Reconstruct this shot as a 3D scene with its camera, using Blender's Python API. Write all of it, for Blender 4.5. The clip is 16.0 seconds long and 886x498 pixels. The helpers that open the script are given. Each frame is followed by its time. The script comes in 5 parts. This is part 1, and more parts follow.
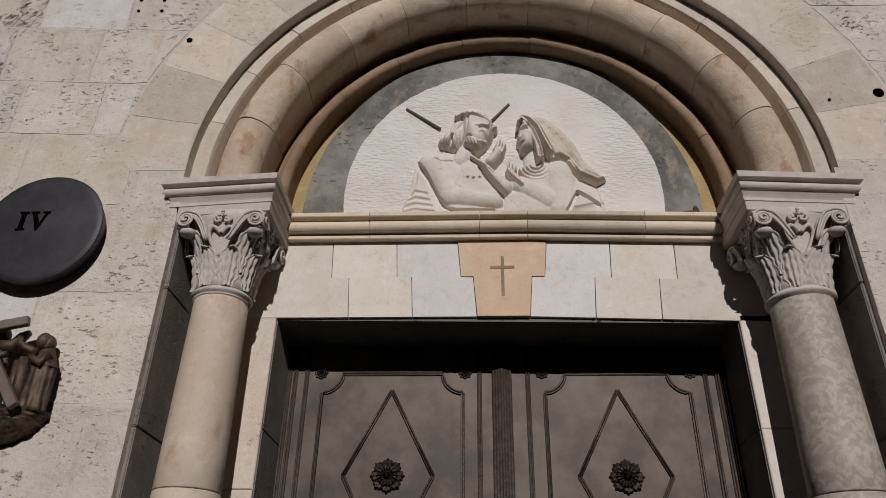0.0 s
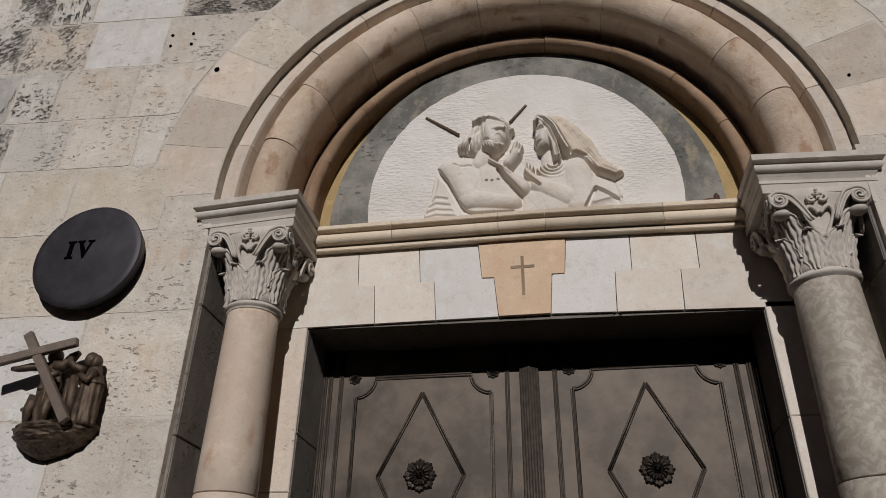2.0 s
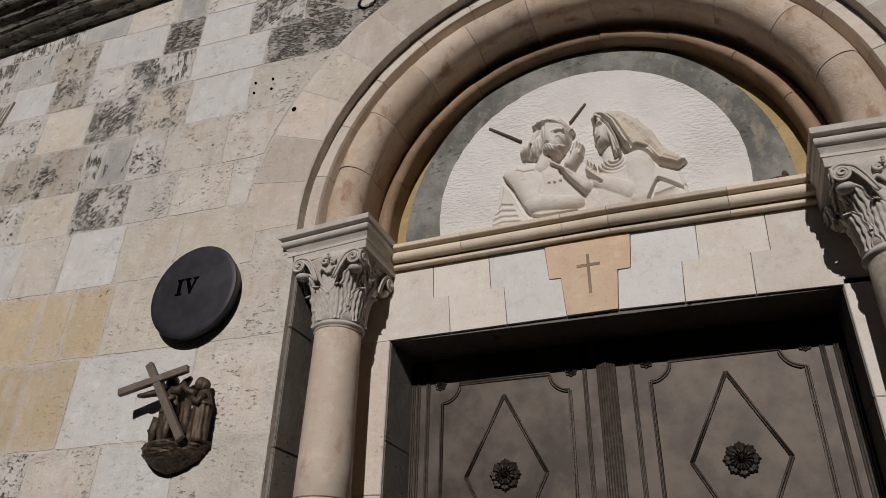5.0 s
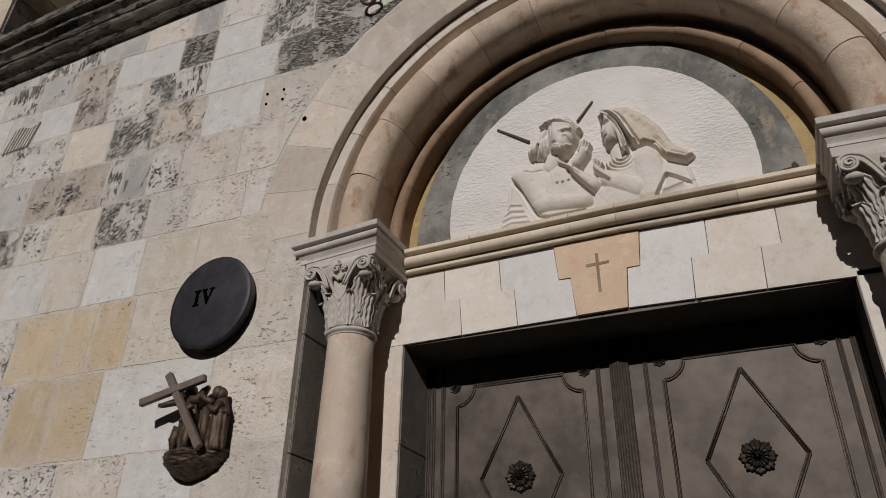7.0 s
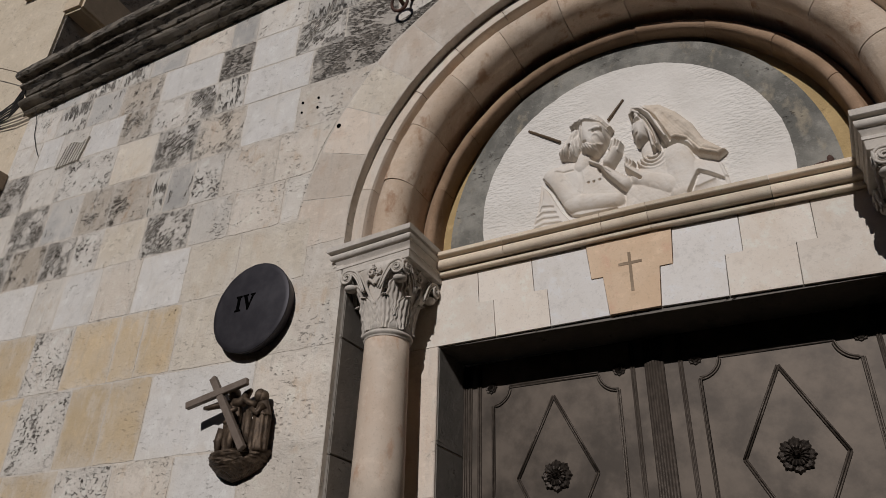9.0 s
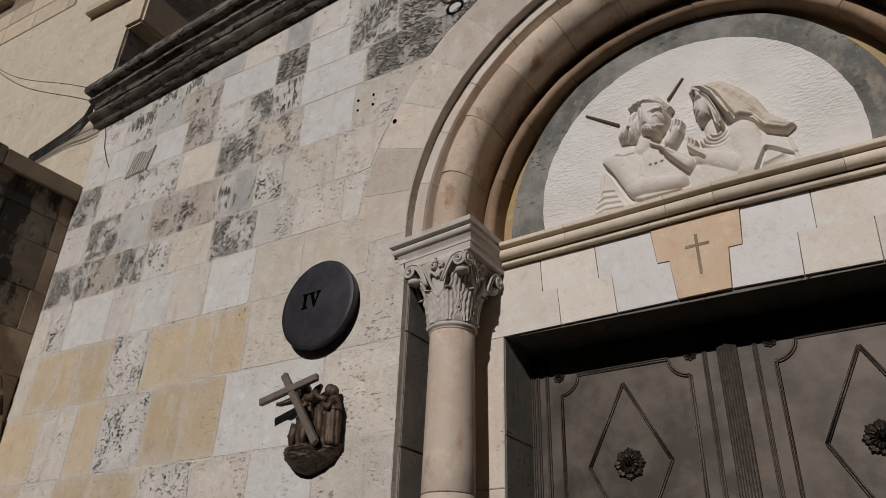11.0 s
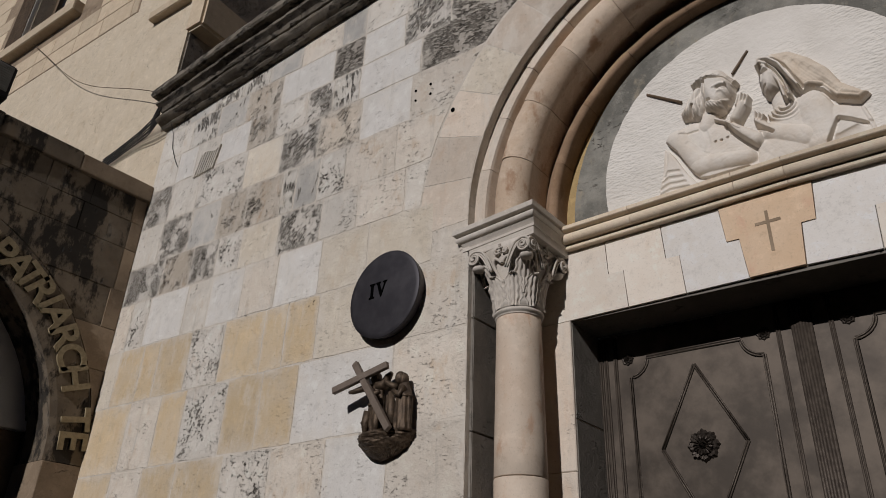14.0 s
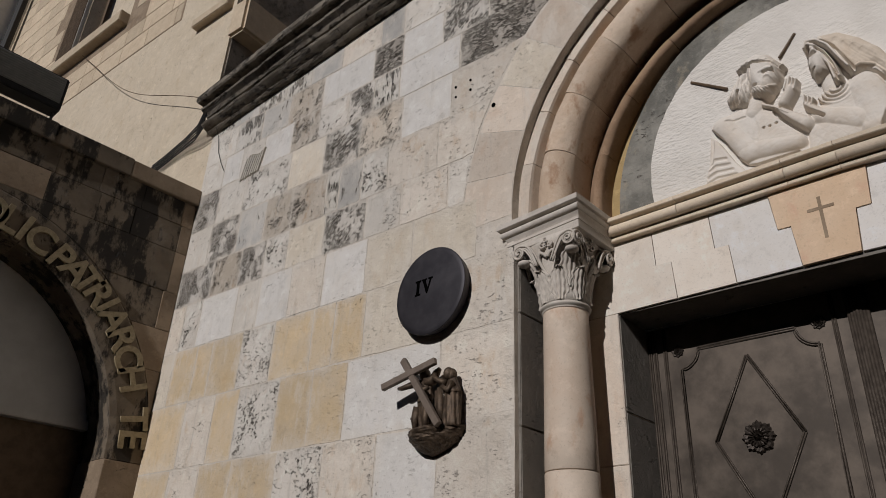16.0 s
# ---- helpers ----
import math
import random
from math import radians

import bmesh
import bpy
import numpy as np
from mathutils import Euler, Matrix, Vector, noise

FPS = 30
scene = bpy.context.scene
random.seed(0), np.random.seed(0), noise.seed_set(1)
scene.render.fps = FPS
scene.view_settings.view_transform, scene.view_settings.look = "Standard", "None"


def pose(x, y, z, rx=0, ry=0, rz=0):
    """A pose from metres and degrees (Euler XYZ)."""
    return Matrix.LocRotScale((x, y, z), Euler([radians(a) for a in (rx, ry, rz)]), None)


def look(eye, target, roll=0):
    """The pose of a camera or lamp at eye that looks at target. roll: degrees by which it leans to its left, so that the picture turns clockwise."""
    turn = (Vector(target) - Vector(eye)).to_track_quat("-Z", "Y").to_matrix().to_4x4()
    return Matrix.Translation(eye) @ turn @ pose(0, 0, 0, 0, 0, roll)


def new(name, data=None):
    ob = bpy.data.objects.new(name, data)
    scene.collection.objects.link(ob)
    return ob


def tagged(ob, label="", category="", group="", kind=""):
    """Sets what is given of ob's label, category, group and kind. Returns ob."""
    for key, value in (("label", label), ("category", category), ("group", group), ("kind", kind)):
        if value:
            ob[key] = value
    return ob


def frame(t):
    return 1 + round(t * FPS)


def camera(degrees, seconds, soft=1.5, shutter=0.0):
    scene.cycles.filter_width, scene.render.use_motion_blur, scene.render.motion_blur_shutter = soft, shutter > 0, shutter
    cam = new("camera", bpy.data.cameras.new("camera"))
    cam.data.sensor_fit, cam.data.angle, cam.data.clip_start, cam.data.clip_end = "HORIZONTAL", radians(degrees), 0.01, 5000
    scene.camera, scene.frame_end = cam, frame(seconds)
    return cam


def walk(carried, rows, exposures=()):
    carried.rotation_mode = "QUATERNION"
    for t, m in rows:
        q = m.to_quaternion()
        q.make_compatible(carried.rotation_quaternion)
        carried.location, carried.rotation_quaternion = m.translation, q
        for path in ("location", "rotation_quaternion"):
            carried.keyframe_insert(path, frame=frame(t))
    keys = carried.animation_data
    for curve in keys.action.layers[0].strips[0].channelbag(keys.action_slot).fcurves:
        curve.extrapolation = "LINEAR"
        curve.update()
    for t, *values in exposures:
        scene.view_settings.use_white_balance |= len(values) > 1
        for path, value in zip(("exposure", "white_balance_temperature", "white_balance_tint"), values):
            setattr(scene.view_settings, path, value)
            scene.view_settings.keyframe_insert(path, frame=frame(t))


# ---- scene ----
cam = camera(62.8, 16.0, soft=0.9)
PATH = [
    (0, (-0.107, -2.519, 1.688), (-0.204, -0.785, 2.68), 1.0),
    (0.5, (-0.051, -2.542, 1.685), (-0.197, -0.813, 2.678), 0.9),
    (1, (-0.008, -2.554, 1.67), (-0.192, -0.831, 2.669), 0.6),
    (1.5, (0.059, -2.563, 1.663), (-0.175, -0.847, 2.662), 0.6),
    (2, (0.136, -2.561, 1.654), (-0.16, -0.853, 2.652), 0.8),
    (2.5, (0.192, -2.553, 1.64), (-0.168, -0.859, 2.642), 0.9),
    (3, (0.244, -2.553, 1.637), (-0.186, -0.875, 2.638), 1.2),
    (3.5, (0.303, -2.566, 1.639), (-0.209, -0.909, 2.635), 1.5),
    (4, (0.357, -2.575, 1.634), (-0.208, -0.936, 2.631), 1.6),
    (4.5, (0.432, -2.589, 1.625), (-0.189, -0.97, 2.621), 1.6),
    (5, (0.481, -2.606, 1.621), (-0.175, -1.0, 2.617), 1.4),
    (7.5, (0.642, -2.575, 1.634), (-0.122, -1.016, 2.628), 1.2),
    (8, (0.677, -2.597, 1.617), (-0.111, -1.051, 2.611), 1.4),
    (8.5, (0.673, -2.591, 1.627), (-0.147, -1.06, 2.618), 1.6),
    (9, (0.671, -2.593, 1.626), (-0.182, -1.078, 2.615), 1.8),
    (11.5, (0.653, -2.606, 1.621), (-0.369, -1.179, 2.58), 1.9),
    (12, (0.651, -2.613, 1.619), (-0.394, -1.198, 2.571), 1.9),
    (12.5, (0.655, -2.617, 1.62), (-0.416, -1.216, 2.563), 2.0),
    (13, (0.654, -2.626, 1.618), (-0.439, -1.237, 2.555), 2.1),
    (13.5, (0.654, -2.63, 1.615), (-0.461, -1.256, 2.546), 2.2),
    (14, (0.65, -2.639, 1.614), (-0.483, -1.276, 2.54), 2.3),
    (14.5, (0.654, -2.641, 1.615), (-0.503, -1.295, 2.536), 2.4),
    (15, (0.65, -2.647, 1.609), (-0.527, -1.317, 2.529), 2.4),
    (15.5, (0.653, -2.648, 1.609), (-0.551, -1.34, 2.525), 2.5),
    (16, (0.648, -2.659, 1.611), (-0.576, -1.366, 2.521), 2.5),
]
walk(cam, [(t, look(eye, target, roll)) for t, eye, target, roll in PATH], [(0, -0.87, 6150, 12.5), (4, -0.85, 6150, 12.5), (8.5, -0.95, 6150, 12.5), (12, -0.94, 6150, 12.5), (16, -0.90, 6150, 12.5)])

# ---- world, sun, exposure ----
SUN_AZ, SUN_EL = radians(6.0), radians(27.0)
world = bpy.data.worlds.new("world")
scene.world = world
world.use_nodes = True
wn = world.node_tree
sky = wn.nodes.new("ShaderNodeTexSky")
sky.sky_type = "NISHITA"
sky.sun_disc = False
sky.sun_elevation = SUN_EL
sky.sun_rotation = math.pi - SUN_AZ
sky.altitude = 760
sky.air_density = 0.35
sky.dust_density = 0.15
wn.links.new(sky.outputs[0], wn.nodes["Background"].inputs[0])
wn.nodes["Background"].inputs[1].default_value = 0.05
sun = new("sun", bpy.data.lights.new("sun", "SUN"))
sun.data.energy = 5.0
sun.data.angle = radians(0.5)
sun.data.color = (1.0, 0.95, 0.89)
to_sun = Vector((math.sin(SUN_AZ) * math.cos(SUN_EL), -math.cos(SUN_AZ) * math.cos(SUN_EL), math.sin(SUN_EL)))
sun.matrix_world = look(to_sun * 30, (0, 0, 0))


# ---- materials ----
class Nodes:
    """Short names for wiring a node material."""

    def __init__(self, name):
        self.mat = bpy.data.materials.new(name)
        self.mat.use_nodes = True
        self.tree = self.mat.node_tree
        self.bsdf = self.tree.nodes["Principled BSDF"]

    def add(self, kind, ins=None, **props):
        n = self.tree.nodes.new(kind)
        if "operation" in props:
            n.operation = props["operation"]
        if "interpolation_type" in props:
            n.interpolation_type = props["interpolation_type"]
        if "data_type" in props:
            n.data_type, n.blend_type = props["data_type"], props["blend_type"]
        for k, v in (ins or {}).items():
            if isinstance(v, bpy.types.NodeSocket):
                self.tree.links.new(v, n.inputs[k])
            else:
                n.inputs[k].default_value = v
        return n

    def put(self, key, sock):
        self.tree.links.new(sock, self.bsdf.inputs[key])

    def coords(self, stretch=(1, 1, 1), own=True):
        tc = self.add("ShaderNodeTexCoord")
        v = tc.outputs["Object"]
        if own:
            oi = self.add("ShaderNodeObjectInfo")
            off = self.add("ShaderNodeVectorMath", {0: (53.0, 17.0, 31.0)}, operation="SCALE")
            self.tree.links.new(oi.outputs["Random"], off.inputs["Scale"])
            v = self.add("ShaderNodeVectorMath", {0: v, 1: off.outputs[0]}, operation="ADD").outputs[0]
        return self.add("ShaderNodeMapping", {"Vector": v, "Scale": stretch}).outputs[0]

    def noise(self, vec, scale, detail=4.0, rough=0.55):
        return self.add("ShaderNodeTexNoise", {"Vector": vec, "Scale": scale, "Detail": detail, "Roughness": rough}).outputs[0]

    def step(self, fac, lo, hi):
        return self.add("ShaderNodeMapRange", {"Value": fac, "From Min": lo, "From Max": hi}, interpolation_type="SMOOTHSTEP").outputs[0]

    def mul(self, a, b):
        return self.add("ShaderNodeMath", {0: a, 1: b}, operation="MULTIPLY").outputs[0]

    def plus(self, a, b):
        return self.add("ShaderNodeMath", {0: a, 1: b}, operation="ADD").outputs[0]

    def mix(self, fac, a, b, how="MIX"):
        n = self.add("ShaderNodeMix", {0: fac}, data_type="RGBA", blend_type=how)
        for i, v in ((6, a), (7, b)):
            if isinstance(v, bpy.types.NodeSocket):
                self.tree.links.new(v, n.inputs[i])
            else:
                n.inputs[i].default_value = (*v, 1)
        return n.outputs[2]

    def bump(self, height, dist, strength=1.0):
        b = self.add("ShaderNodeBump", {"Height": height, "Distance": dist, "Strength": strength})
        self.put("Normal", b.outputs[0])


def stone_mat(name, tone_a, tone_b, stain, crust=0.0, pits=0.35, bump=0.006, rough=0.9, own=True, streak=(38.0, 38.0, 92.0), spread=0.22, dark=(0.06, 0.05, 0.04), rust=0.35, tilt=0.9, patina=0.0, soot=0.0, smear=0.0):
    """Worn limestone: two tones, blotches, stains, grain, pits and, where it is weathered, a dark crust and crevices
    with their shade coloured in.
    """
    n = Nodes(name)
    v = n.coords(own=own)
    big = n.noise(v, 3.4, 6, 0.6)
    mid = n.noise(v, 12.0, 8, 0.7)
    fine = n.noise(v, 95.0, 5, 0.72)
    col = n.mix(n.step(big, 0.36, 0.62), tone_a, tone_b)
    warm = n.noise(n.coords((1.4, 1.4, 0.8), own=own), 6.5, 6, 0.65)
    col = n.mix(n.mul(n.step(warm, 0.54, 0.70), rust), col, stain)
    pale = tuple(min(0.74, c * 1.18) for c in tone_a)
    col = n.mix(n.mul(n.step(mid, 0.52, 0.66), 0.55), col, pale)
    shade = tuple(c * 0.66 for c in tone_b)
    col = n.mix(n.mul(n.step(mid, 0.46, 0.34), 0.34), col, shade)
    col = n.mix(n.mul(n.step(fine, 0.54, 0.72), 0.26), col, (0.16, 0.14, 0.115))
    if own:
        oi = n.add("ShaderNodeObjectInfo")
        val = n.add("ShaderNodeMapRange", {"Value": oi.outputs["Random"], "To Min": 1.0 - spread, "To Max": 1.0 + spread * 0.45}).outputs[0]
        hsv = n.add("ShaderNodeHueSaturation", {"Value": val})
        n.tree.links.new(col, hsv.inputs["Color"])
        col = hsv.outputs[0]
    hole = n.noise(n.coords((1.0, 1.0, 2.0), own=own), 30.0, 5, 0.6)
    where = n.step(n.noise(v, 4.5, 5, 0.6), 0.47, 0.60)
    pit = n.mul(n.mul(n.step(hole, 0.57, 0.66), where), pits)
    col = n.mix(n.mul(pit, 0.85), col, (0.085, 0.07, 0.055))
    height = n.plus(n.plus(n.mul(mid, 1.1), n.mul(fine, 0.40)), n.mul(pit, -1.2))
    edge = None
    if smear:
        xyz = n.add("ShaderNodeSeparateXYZ", {0: n.add("ShaderNodeTexCoord").outputs["Generated"]})
        far = []
        for axis, gain in (("X", 1.25), ("Z", 1.0)):
            off = n.add("ShaderNodeMath", {0: n.plus(xyz.outputs[axis], -0.5)}, operation="ABSOLUTE").outputs[0]
            far.append(n.mul(n.plus(n.mul(off, -1.0), 0.5), gain))
        rim = n.add("ShaderNodeMath", {0: far[0], 1: far[1]}, operation="MINIMUM").outputs[0]
        rag = n.mul(n.plus(n.noise(v, 8.0, 7, 0.72), -0.5), 0.62)
        edge = n.mul(n.step(n.plus(rim, rag), 0.10 + 0.09 * smear, -0.05), smear)
    if crust > 0:
        bed = v
        if own and tilt:
            spin = n.add("ShaderNodeCombineXYZ", {"Y": n.mul(n.add("ShaderNodeObjectInfo").outputs["Random"], tilt)}).outputs[0]
            bed = n.add("ShaderNodeMapping", {"Vector": v, "Rotation": spin}).outputs[0]
        bed = n.add("ShaderNodeMapping", {"Vector": bed, "Scale": streak}).outputs[0]
        s = n.noise(bed, 1.0, 3, 0.58)
        spread_over = n.add("ShaderNodeNewGeometry").outputs["Position"] if own else v
        patch = n.step(n.noise(spread_over, 4.6, 7, 0.68), 0.66 - crust * 0.25, 0.84 - crust * 0.28)
        deep = n.step(n.noise(v, 11.0, 5, 0.6), 0.40, 0.60)
        # pecked crevices: sunk by the bump, with shade put into their colour too
        peck = n.mul(n.step(n.plus(s, n.mul(patch, 0.07 + 0.11 * crust)), 0.615, 0.765), n.step(patch, 0.0, 0.35))
        if edge is not None:
            peck = n.mul(peck, n.plus(n.mul(edge, -1.0), 1.0))
        col = n.mix(n.mul(patch, 0.30 * crust), col, (0.35, 0.315, 0.27))
        col = n.mix(n.mul(peck, 0.64), col, (0.19, 0.16, 0.125))
        col = n.mix(n.mul(n.mul(peck, deep), 0.80), col, dark)
        height = n.plus(height, n.mul(peck, -2.6))
    if edge is not None:
        col = n.mix(n.mul(edge, 0.60), col, (0.62, 0.565, 0.49))
        height = n.plus(height, n.mul(edge, 0.7))
    if soot:
        where = n.add("ShaderNodeMapping", {"Vector": n.add("ShaderNodeNewGeometry").outputs["Position"], "Scale": (3.0, 3.0, 1.5)}).outputs[0]
        runs = n.step(n.noise(where, 1.5, 8, 0.68), 0.47, 0.56)
        col = n.mix(n.mul(runs, soot), col, dark)
    if patina:
        place = n.add("ShaderNodeNewGeometry").outputs["Position"]
        wide = n.noise(place, 1.5, 6, 0.62)
        flow = n.noise(n.add("ShaderNodeMapping", {"Vector": place, "Scale": (4.5, 4.5, 1.8)}).outputs[0], 1.7, 7, 0.7)
        col = n.mix(n.mul(n.step(wide, 0.50, 0.64), 0.22 * patina), col, (0.40, 0.37, 0.33))
        wash = n.mul(n.step(flow, 0.49, 0.64), n.step(n.noise(place, 2.3, 5, 0.6), 0.38, 0.56))
        col = n.mix(n.mul(wash, 0.80 * patina), col, (0.635, 0.585, 0.515))
        rain = n.noise(n.add("ShaderNodeMapping", {"Vector": place, "Scale": (9.0, 9.0, 1.1)}).outputs[0], 1.5, 6, 0.62)
        col = n.mix(n.mul(n.step(rain, 0.55, 0.72), 0.40 * patina), col, (0.36, 0.335, 0.295))
        speck = n.noise(n.add("ShaderNodeMapping", {"Vector": place, "Scale": (1.0, 1.0, 1.7)}).outputs[0], 52.0, 6, 0.65)
        dots = n.mul(n.step(speck, 0.615, 0.69), n.step(n.noise(place, 3.1, 4), 0.45, 0.60))
        col = n.mix(n.mul(dots, 0.42 * patina), col, (0.11, 0.09, 0.07))
        height = n.plus(height, n.mul(dots, -0.8))
    n.put("Base Color", col)
    n.bsdf.inputs["Roughness"].default_value = rough
    n.bsdf.inputs["Specular IOR Level"].default_value = 0.25
    n.bump(height, bump)
    return n.mat


def plain_mat(name, a, b, rough=0.8, metal=0.0, scale=14.0, bump=0.002, own=False, spec=0.4):
    n = Nodes(name)
    v = n.coords(own=own)
    k = n.noise(v, scale, 6, 0.65)
    g = n.noise(v, scale * 9, 4)
    n.put("Base Color", n.mix(n.step(k, 0.35, 0.68), a, b))
    r = n.add("ShaderNodeMapRange", {"Value": k, "To Min": rough - 0.1, "To Max": min(1.0, rough + 0.1)}).outputs[0]
    n.put("Roughness", r)
    n.bsdf.inputs["Metallic"].default_value = metal
    n.bsdf.inputs["Specular IOR Level"].default_value = spec
    n.bump(n.plus(k, n.mul(g, 0.5)), bump)
    return n.mat


M_PALE = stone_mat("limestone_pale", (0.665, 0.595, 0.51), (0.63, 0.555, 0.465), (0.52, 0.37, 0.23), crust=0.34, pits=0.5, spread=0.13, rust=0.5, bump=0.008, patina=1.0, smear=0.8)
M_GREY = stone_mat("limestone_grey", (0.645, 0.60, 0.535), (0.61, 0.56, 0.49), (0.52, 0.40, 0.28), rust=0.4, crust=0.58, pits=0.6, spread=0.13, patina=1.0, smear=0.9)
M_TAN = stone_mat("limestone_tan", (0.56, 0.435, 0.275), (0.575, 0.465, 0.325), (0.49, 0.325, 0.165), crust=0.16, pits=0.2, spread=0.14, patina=0.5, smear=0.85)
M_STREAK = stone_mat("limestone_streaked", (0.64, 0.60, 0.54), (0.59, 0.55, 0.485), (0.50, 0.40, 0.29), crust=1.0, pits=0.4, bump=0.011, streak=(64, 64, 13), tilt=0.22, patina=0.5, smear=0.9, dark=(0.045, 0.04, 0.034))
M_WORN = stone_mat("limestone_weathered", (0.63, 0.585, 0.525), (0.59, 0.54, 0.475), (0.54, 0.42, 0.31), crust=1.02, pits=0.5, bump=0.013, patina=1.0, smear=1.0)
M_BLACK = stone_mat("limestone_blackened_tooling", (0.50, 0.455, 0.395), (0.42, 0.375, 0.32), (0.40, 0.32, 0.24), crust=1.15, pits=0.4, bump=0.014, streak=(26, 26, 80), tilt=-0.5, patina=0.5, smear=0.9)
M_BROWN = stone_mat("limestone_brown_weathered", (0.59, 0.52, 0.435), (0.54, 0.465, 0.375), (0.45, 0.29, 0.17), crust=0.82, pits=0.5, rust=0.6, bump=0.012, patina=0.8, smear=0.8)
M_PINK = stone_mat("limestone_pink", (0.62, 0.535, 0.445), (0.60, 0.505, 0.41), (0.54, 0.39, 0.28), pits=0.15, bump=0.004, patina=0.7, smear=0.5)
M_CREAM = stone_mat("limestone_cream", (0.64, 0.57, 0.47), (0.61, 0.535, 0.43), (0.55, 0.42, 0.29), crust=0.26, pits=0.3, bump=0.006, patina=0.6, spread=0.1, smear=0.8)
M_COOL = stone_mat("limestone_cool", (0.645, 0.615, 0.575), (0.615, 0.585, 0.54), (0.56, 0.50, 0.43), pits=0.3, bump=0.004, patina=0.6, spread=0.05, smear=0.7, crust=0.3)
M_BLUE = stone_mat("limestone_blue_grey", (0.40, 0.385, 0.36), (0.50, 0.47, 0.425), (0.42, 0.36, 0.29), crust=0.6, pits=0.3, bump=0.006, streak=(60, 60, 13), tilt=0.1, patina=0.5, smear=0.9)
M_SPOT = stone_mat("limestone_spotted", (0.67, 0.625, 0.56), (0.635, 0.58, 0.51), (0.55, 0.43, 0.31), crust=0.74, pits=0.8, bump=0.011, streak=(42, 42, 56), patina=1.0, spread=0.06, smear=0.8)
# brown arch stone, darkened to add shade to the recessed inner order
M_INNER_SHADE = stone_mat("limestone_inner_arch_shaded", (0.34, 0.23, 0.15), (0.28, 0.185, 0.115), (0.20, 0.115, 0.062), pits=0.0, bump=0.005, spread=0.18, rust=0.6)
M_ARCH = stone_mat("limestone_arch", (0.64, 0.52, 0.405), (0.585, 0.445, 0.325), (0.34, 0.18, 0.095), pits=0.1, bump=0.006, spread=0.16, rust=0.75)
M_WHITE = stone_mat("limestone_white", (0.715, 0.68, 0.64), (0.69, 0.65, 0.60), (0.6, 0.54, 0.46), pits=0.03, bump=0.0018, spread=0.04)
M_VEIL = stone_mat("stained_white_limestone", (0.64, 0.56, 0.465), (0.60, 0.51, 0.41), (0.56, 0.44, 0.32), pits=0.05, bump=0.0018, spread=0.04)
M_LINTEL = stone_mat("limestone_dressed", (0.715, 0.645, 0.56), (0.68, 0.60, 0.51), (0.60, 0.48, 0.36), pits=0.05, bump=0.0018, spread=0.12)
M_KEY = stone_mat("limestone_keystone", (0.62, 0.465, 0.325), (0.60, 0.435, 0.29), (0.57, 0.345, 0.245), rust=0.6, pits=0.0, bump=0.0018)
M_CAP = stone_mat("limestone_capital", (0.55, 0.50, 0.44), (0.50, 0.45, 0.39), (0.42, 0.36, 0.29), pits=0.1, bump=0.002, spread=0.03)
M_SHAFT = stone_mat("limestone_shaft", (0.565, 0.47, 0.375), (0.55, 0.435, 0.335), (0.47, 0.30, 0.20), pits=0.0, rust=0.8, bump=0.0012, rough=0.6, spread=0.02)
M_CORN = stone_mat("limestone_lintel_cornice", (0.69, 0.575, 0.445), (0.65, 0.535, 0.40), (0.56, 0.42, 0.29), pits=0.0, bump=0.002)
M_YELLOW = stone_mat("ochre_stone", (0.48, 0.345, 0.165), (0.40, 0.285, 0.135), (0.36, 0.24, 0.11), pits=0.3)
M_BLACKENED = stone_mat("blackened_stone", (0.135, 0.107, 0.078), (0.20, 0.158, 0.112), (0.21, 0.14, 0.08), soot=0.9, crust=0.6, pits=0.4, bump=0.006, dark=(0.016, 0.014, 0.012), streak=(16, 16, 5.0), tilt=0.0)
M_QUOIN = stone_mat("brown_quoin", (0.34, 0.26, 0.18), (0.27, 0.20, 0.135), (0.22, 0.14, 0.08), crust=0.4, rust=0.55, pits=0.3, dark=(0.03, 0.025, 0.02))
M_CORNICE = stone_mat("blackened_cornice", (0.22, 0.19, 0.15), (0.115, 0.097, 0.075), (0.24, 0.18, 0.12), crust=1.0, pits=0.5, bump=0.014, own=False, streak=(9, 24, 30), dark=(0.03, 0.027, 0.022))
M_MORTAR = stone_mat("lime_mortar", (0.60, 0.54, 0.465), (0.52, 0.465, 0.395), (0.40, 0.32, 0.24), pits=0.5, bump=0.006, own=False, patina=1.0)
# grey recess stone, coloured darker still for the shade inside the portal
M_RECESS = stone_mat("grey_recess_shade_stone", (0.24, 0.215, 0.185), (0.20, 0.18, 0.155), (0.15, 0.125, 0.10), crust=0.4, pits=0.5, bump=0.008)
# near-black, for unseen ground and walls that should bounce little light
M_ALLEY = stone_mat("low_bounce_stone", (0.115, 0.10, 0.085), (0.09, 0.078, 0.066), (0.08, 0.065, 0.05), pits=0.3, bump=0.008, own=False)
M_PLASTER = stone_mat("cream_plaster", (0.60, 0.51, 0.385), (0.57, 0.48, 0.355), (0.5, 0.39, 0.265), pits=0.45, rust=0.5, bump=0.009, own=False)
M_TANPALE = stone_mat("cream_ashlar", (0.60, 0.49, 0.35), (0.56, 0.45, 0.32), (0.46, 0.33, 0.22), pits=0.2)
M_SLATE = stone_mat("grey_tympanum", (0.275, 0.262, 0.228), (0.135, 0.130, 0.114), (0.33, 0.285, 0.21), rust=0.8, crust=0.2, pits=0.6, bump=0.006, own=False)
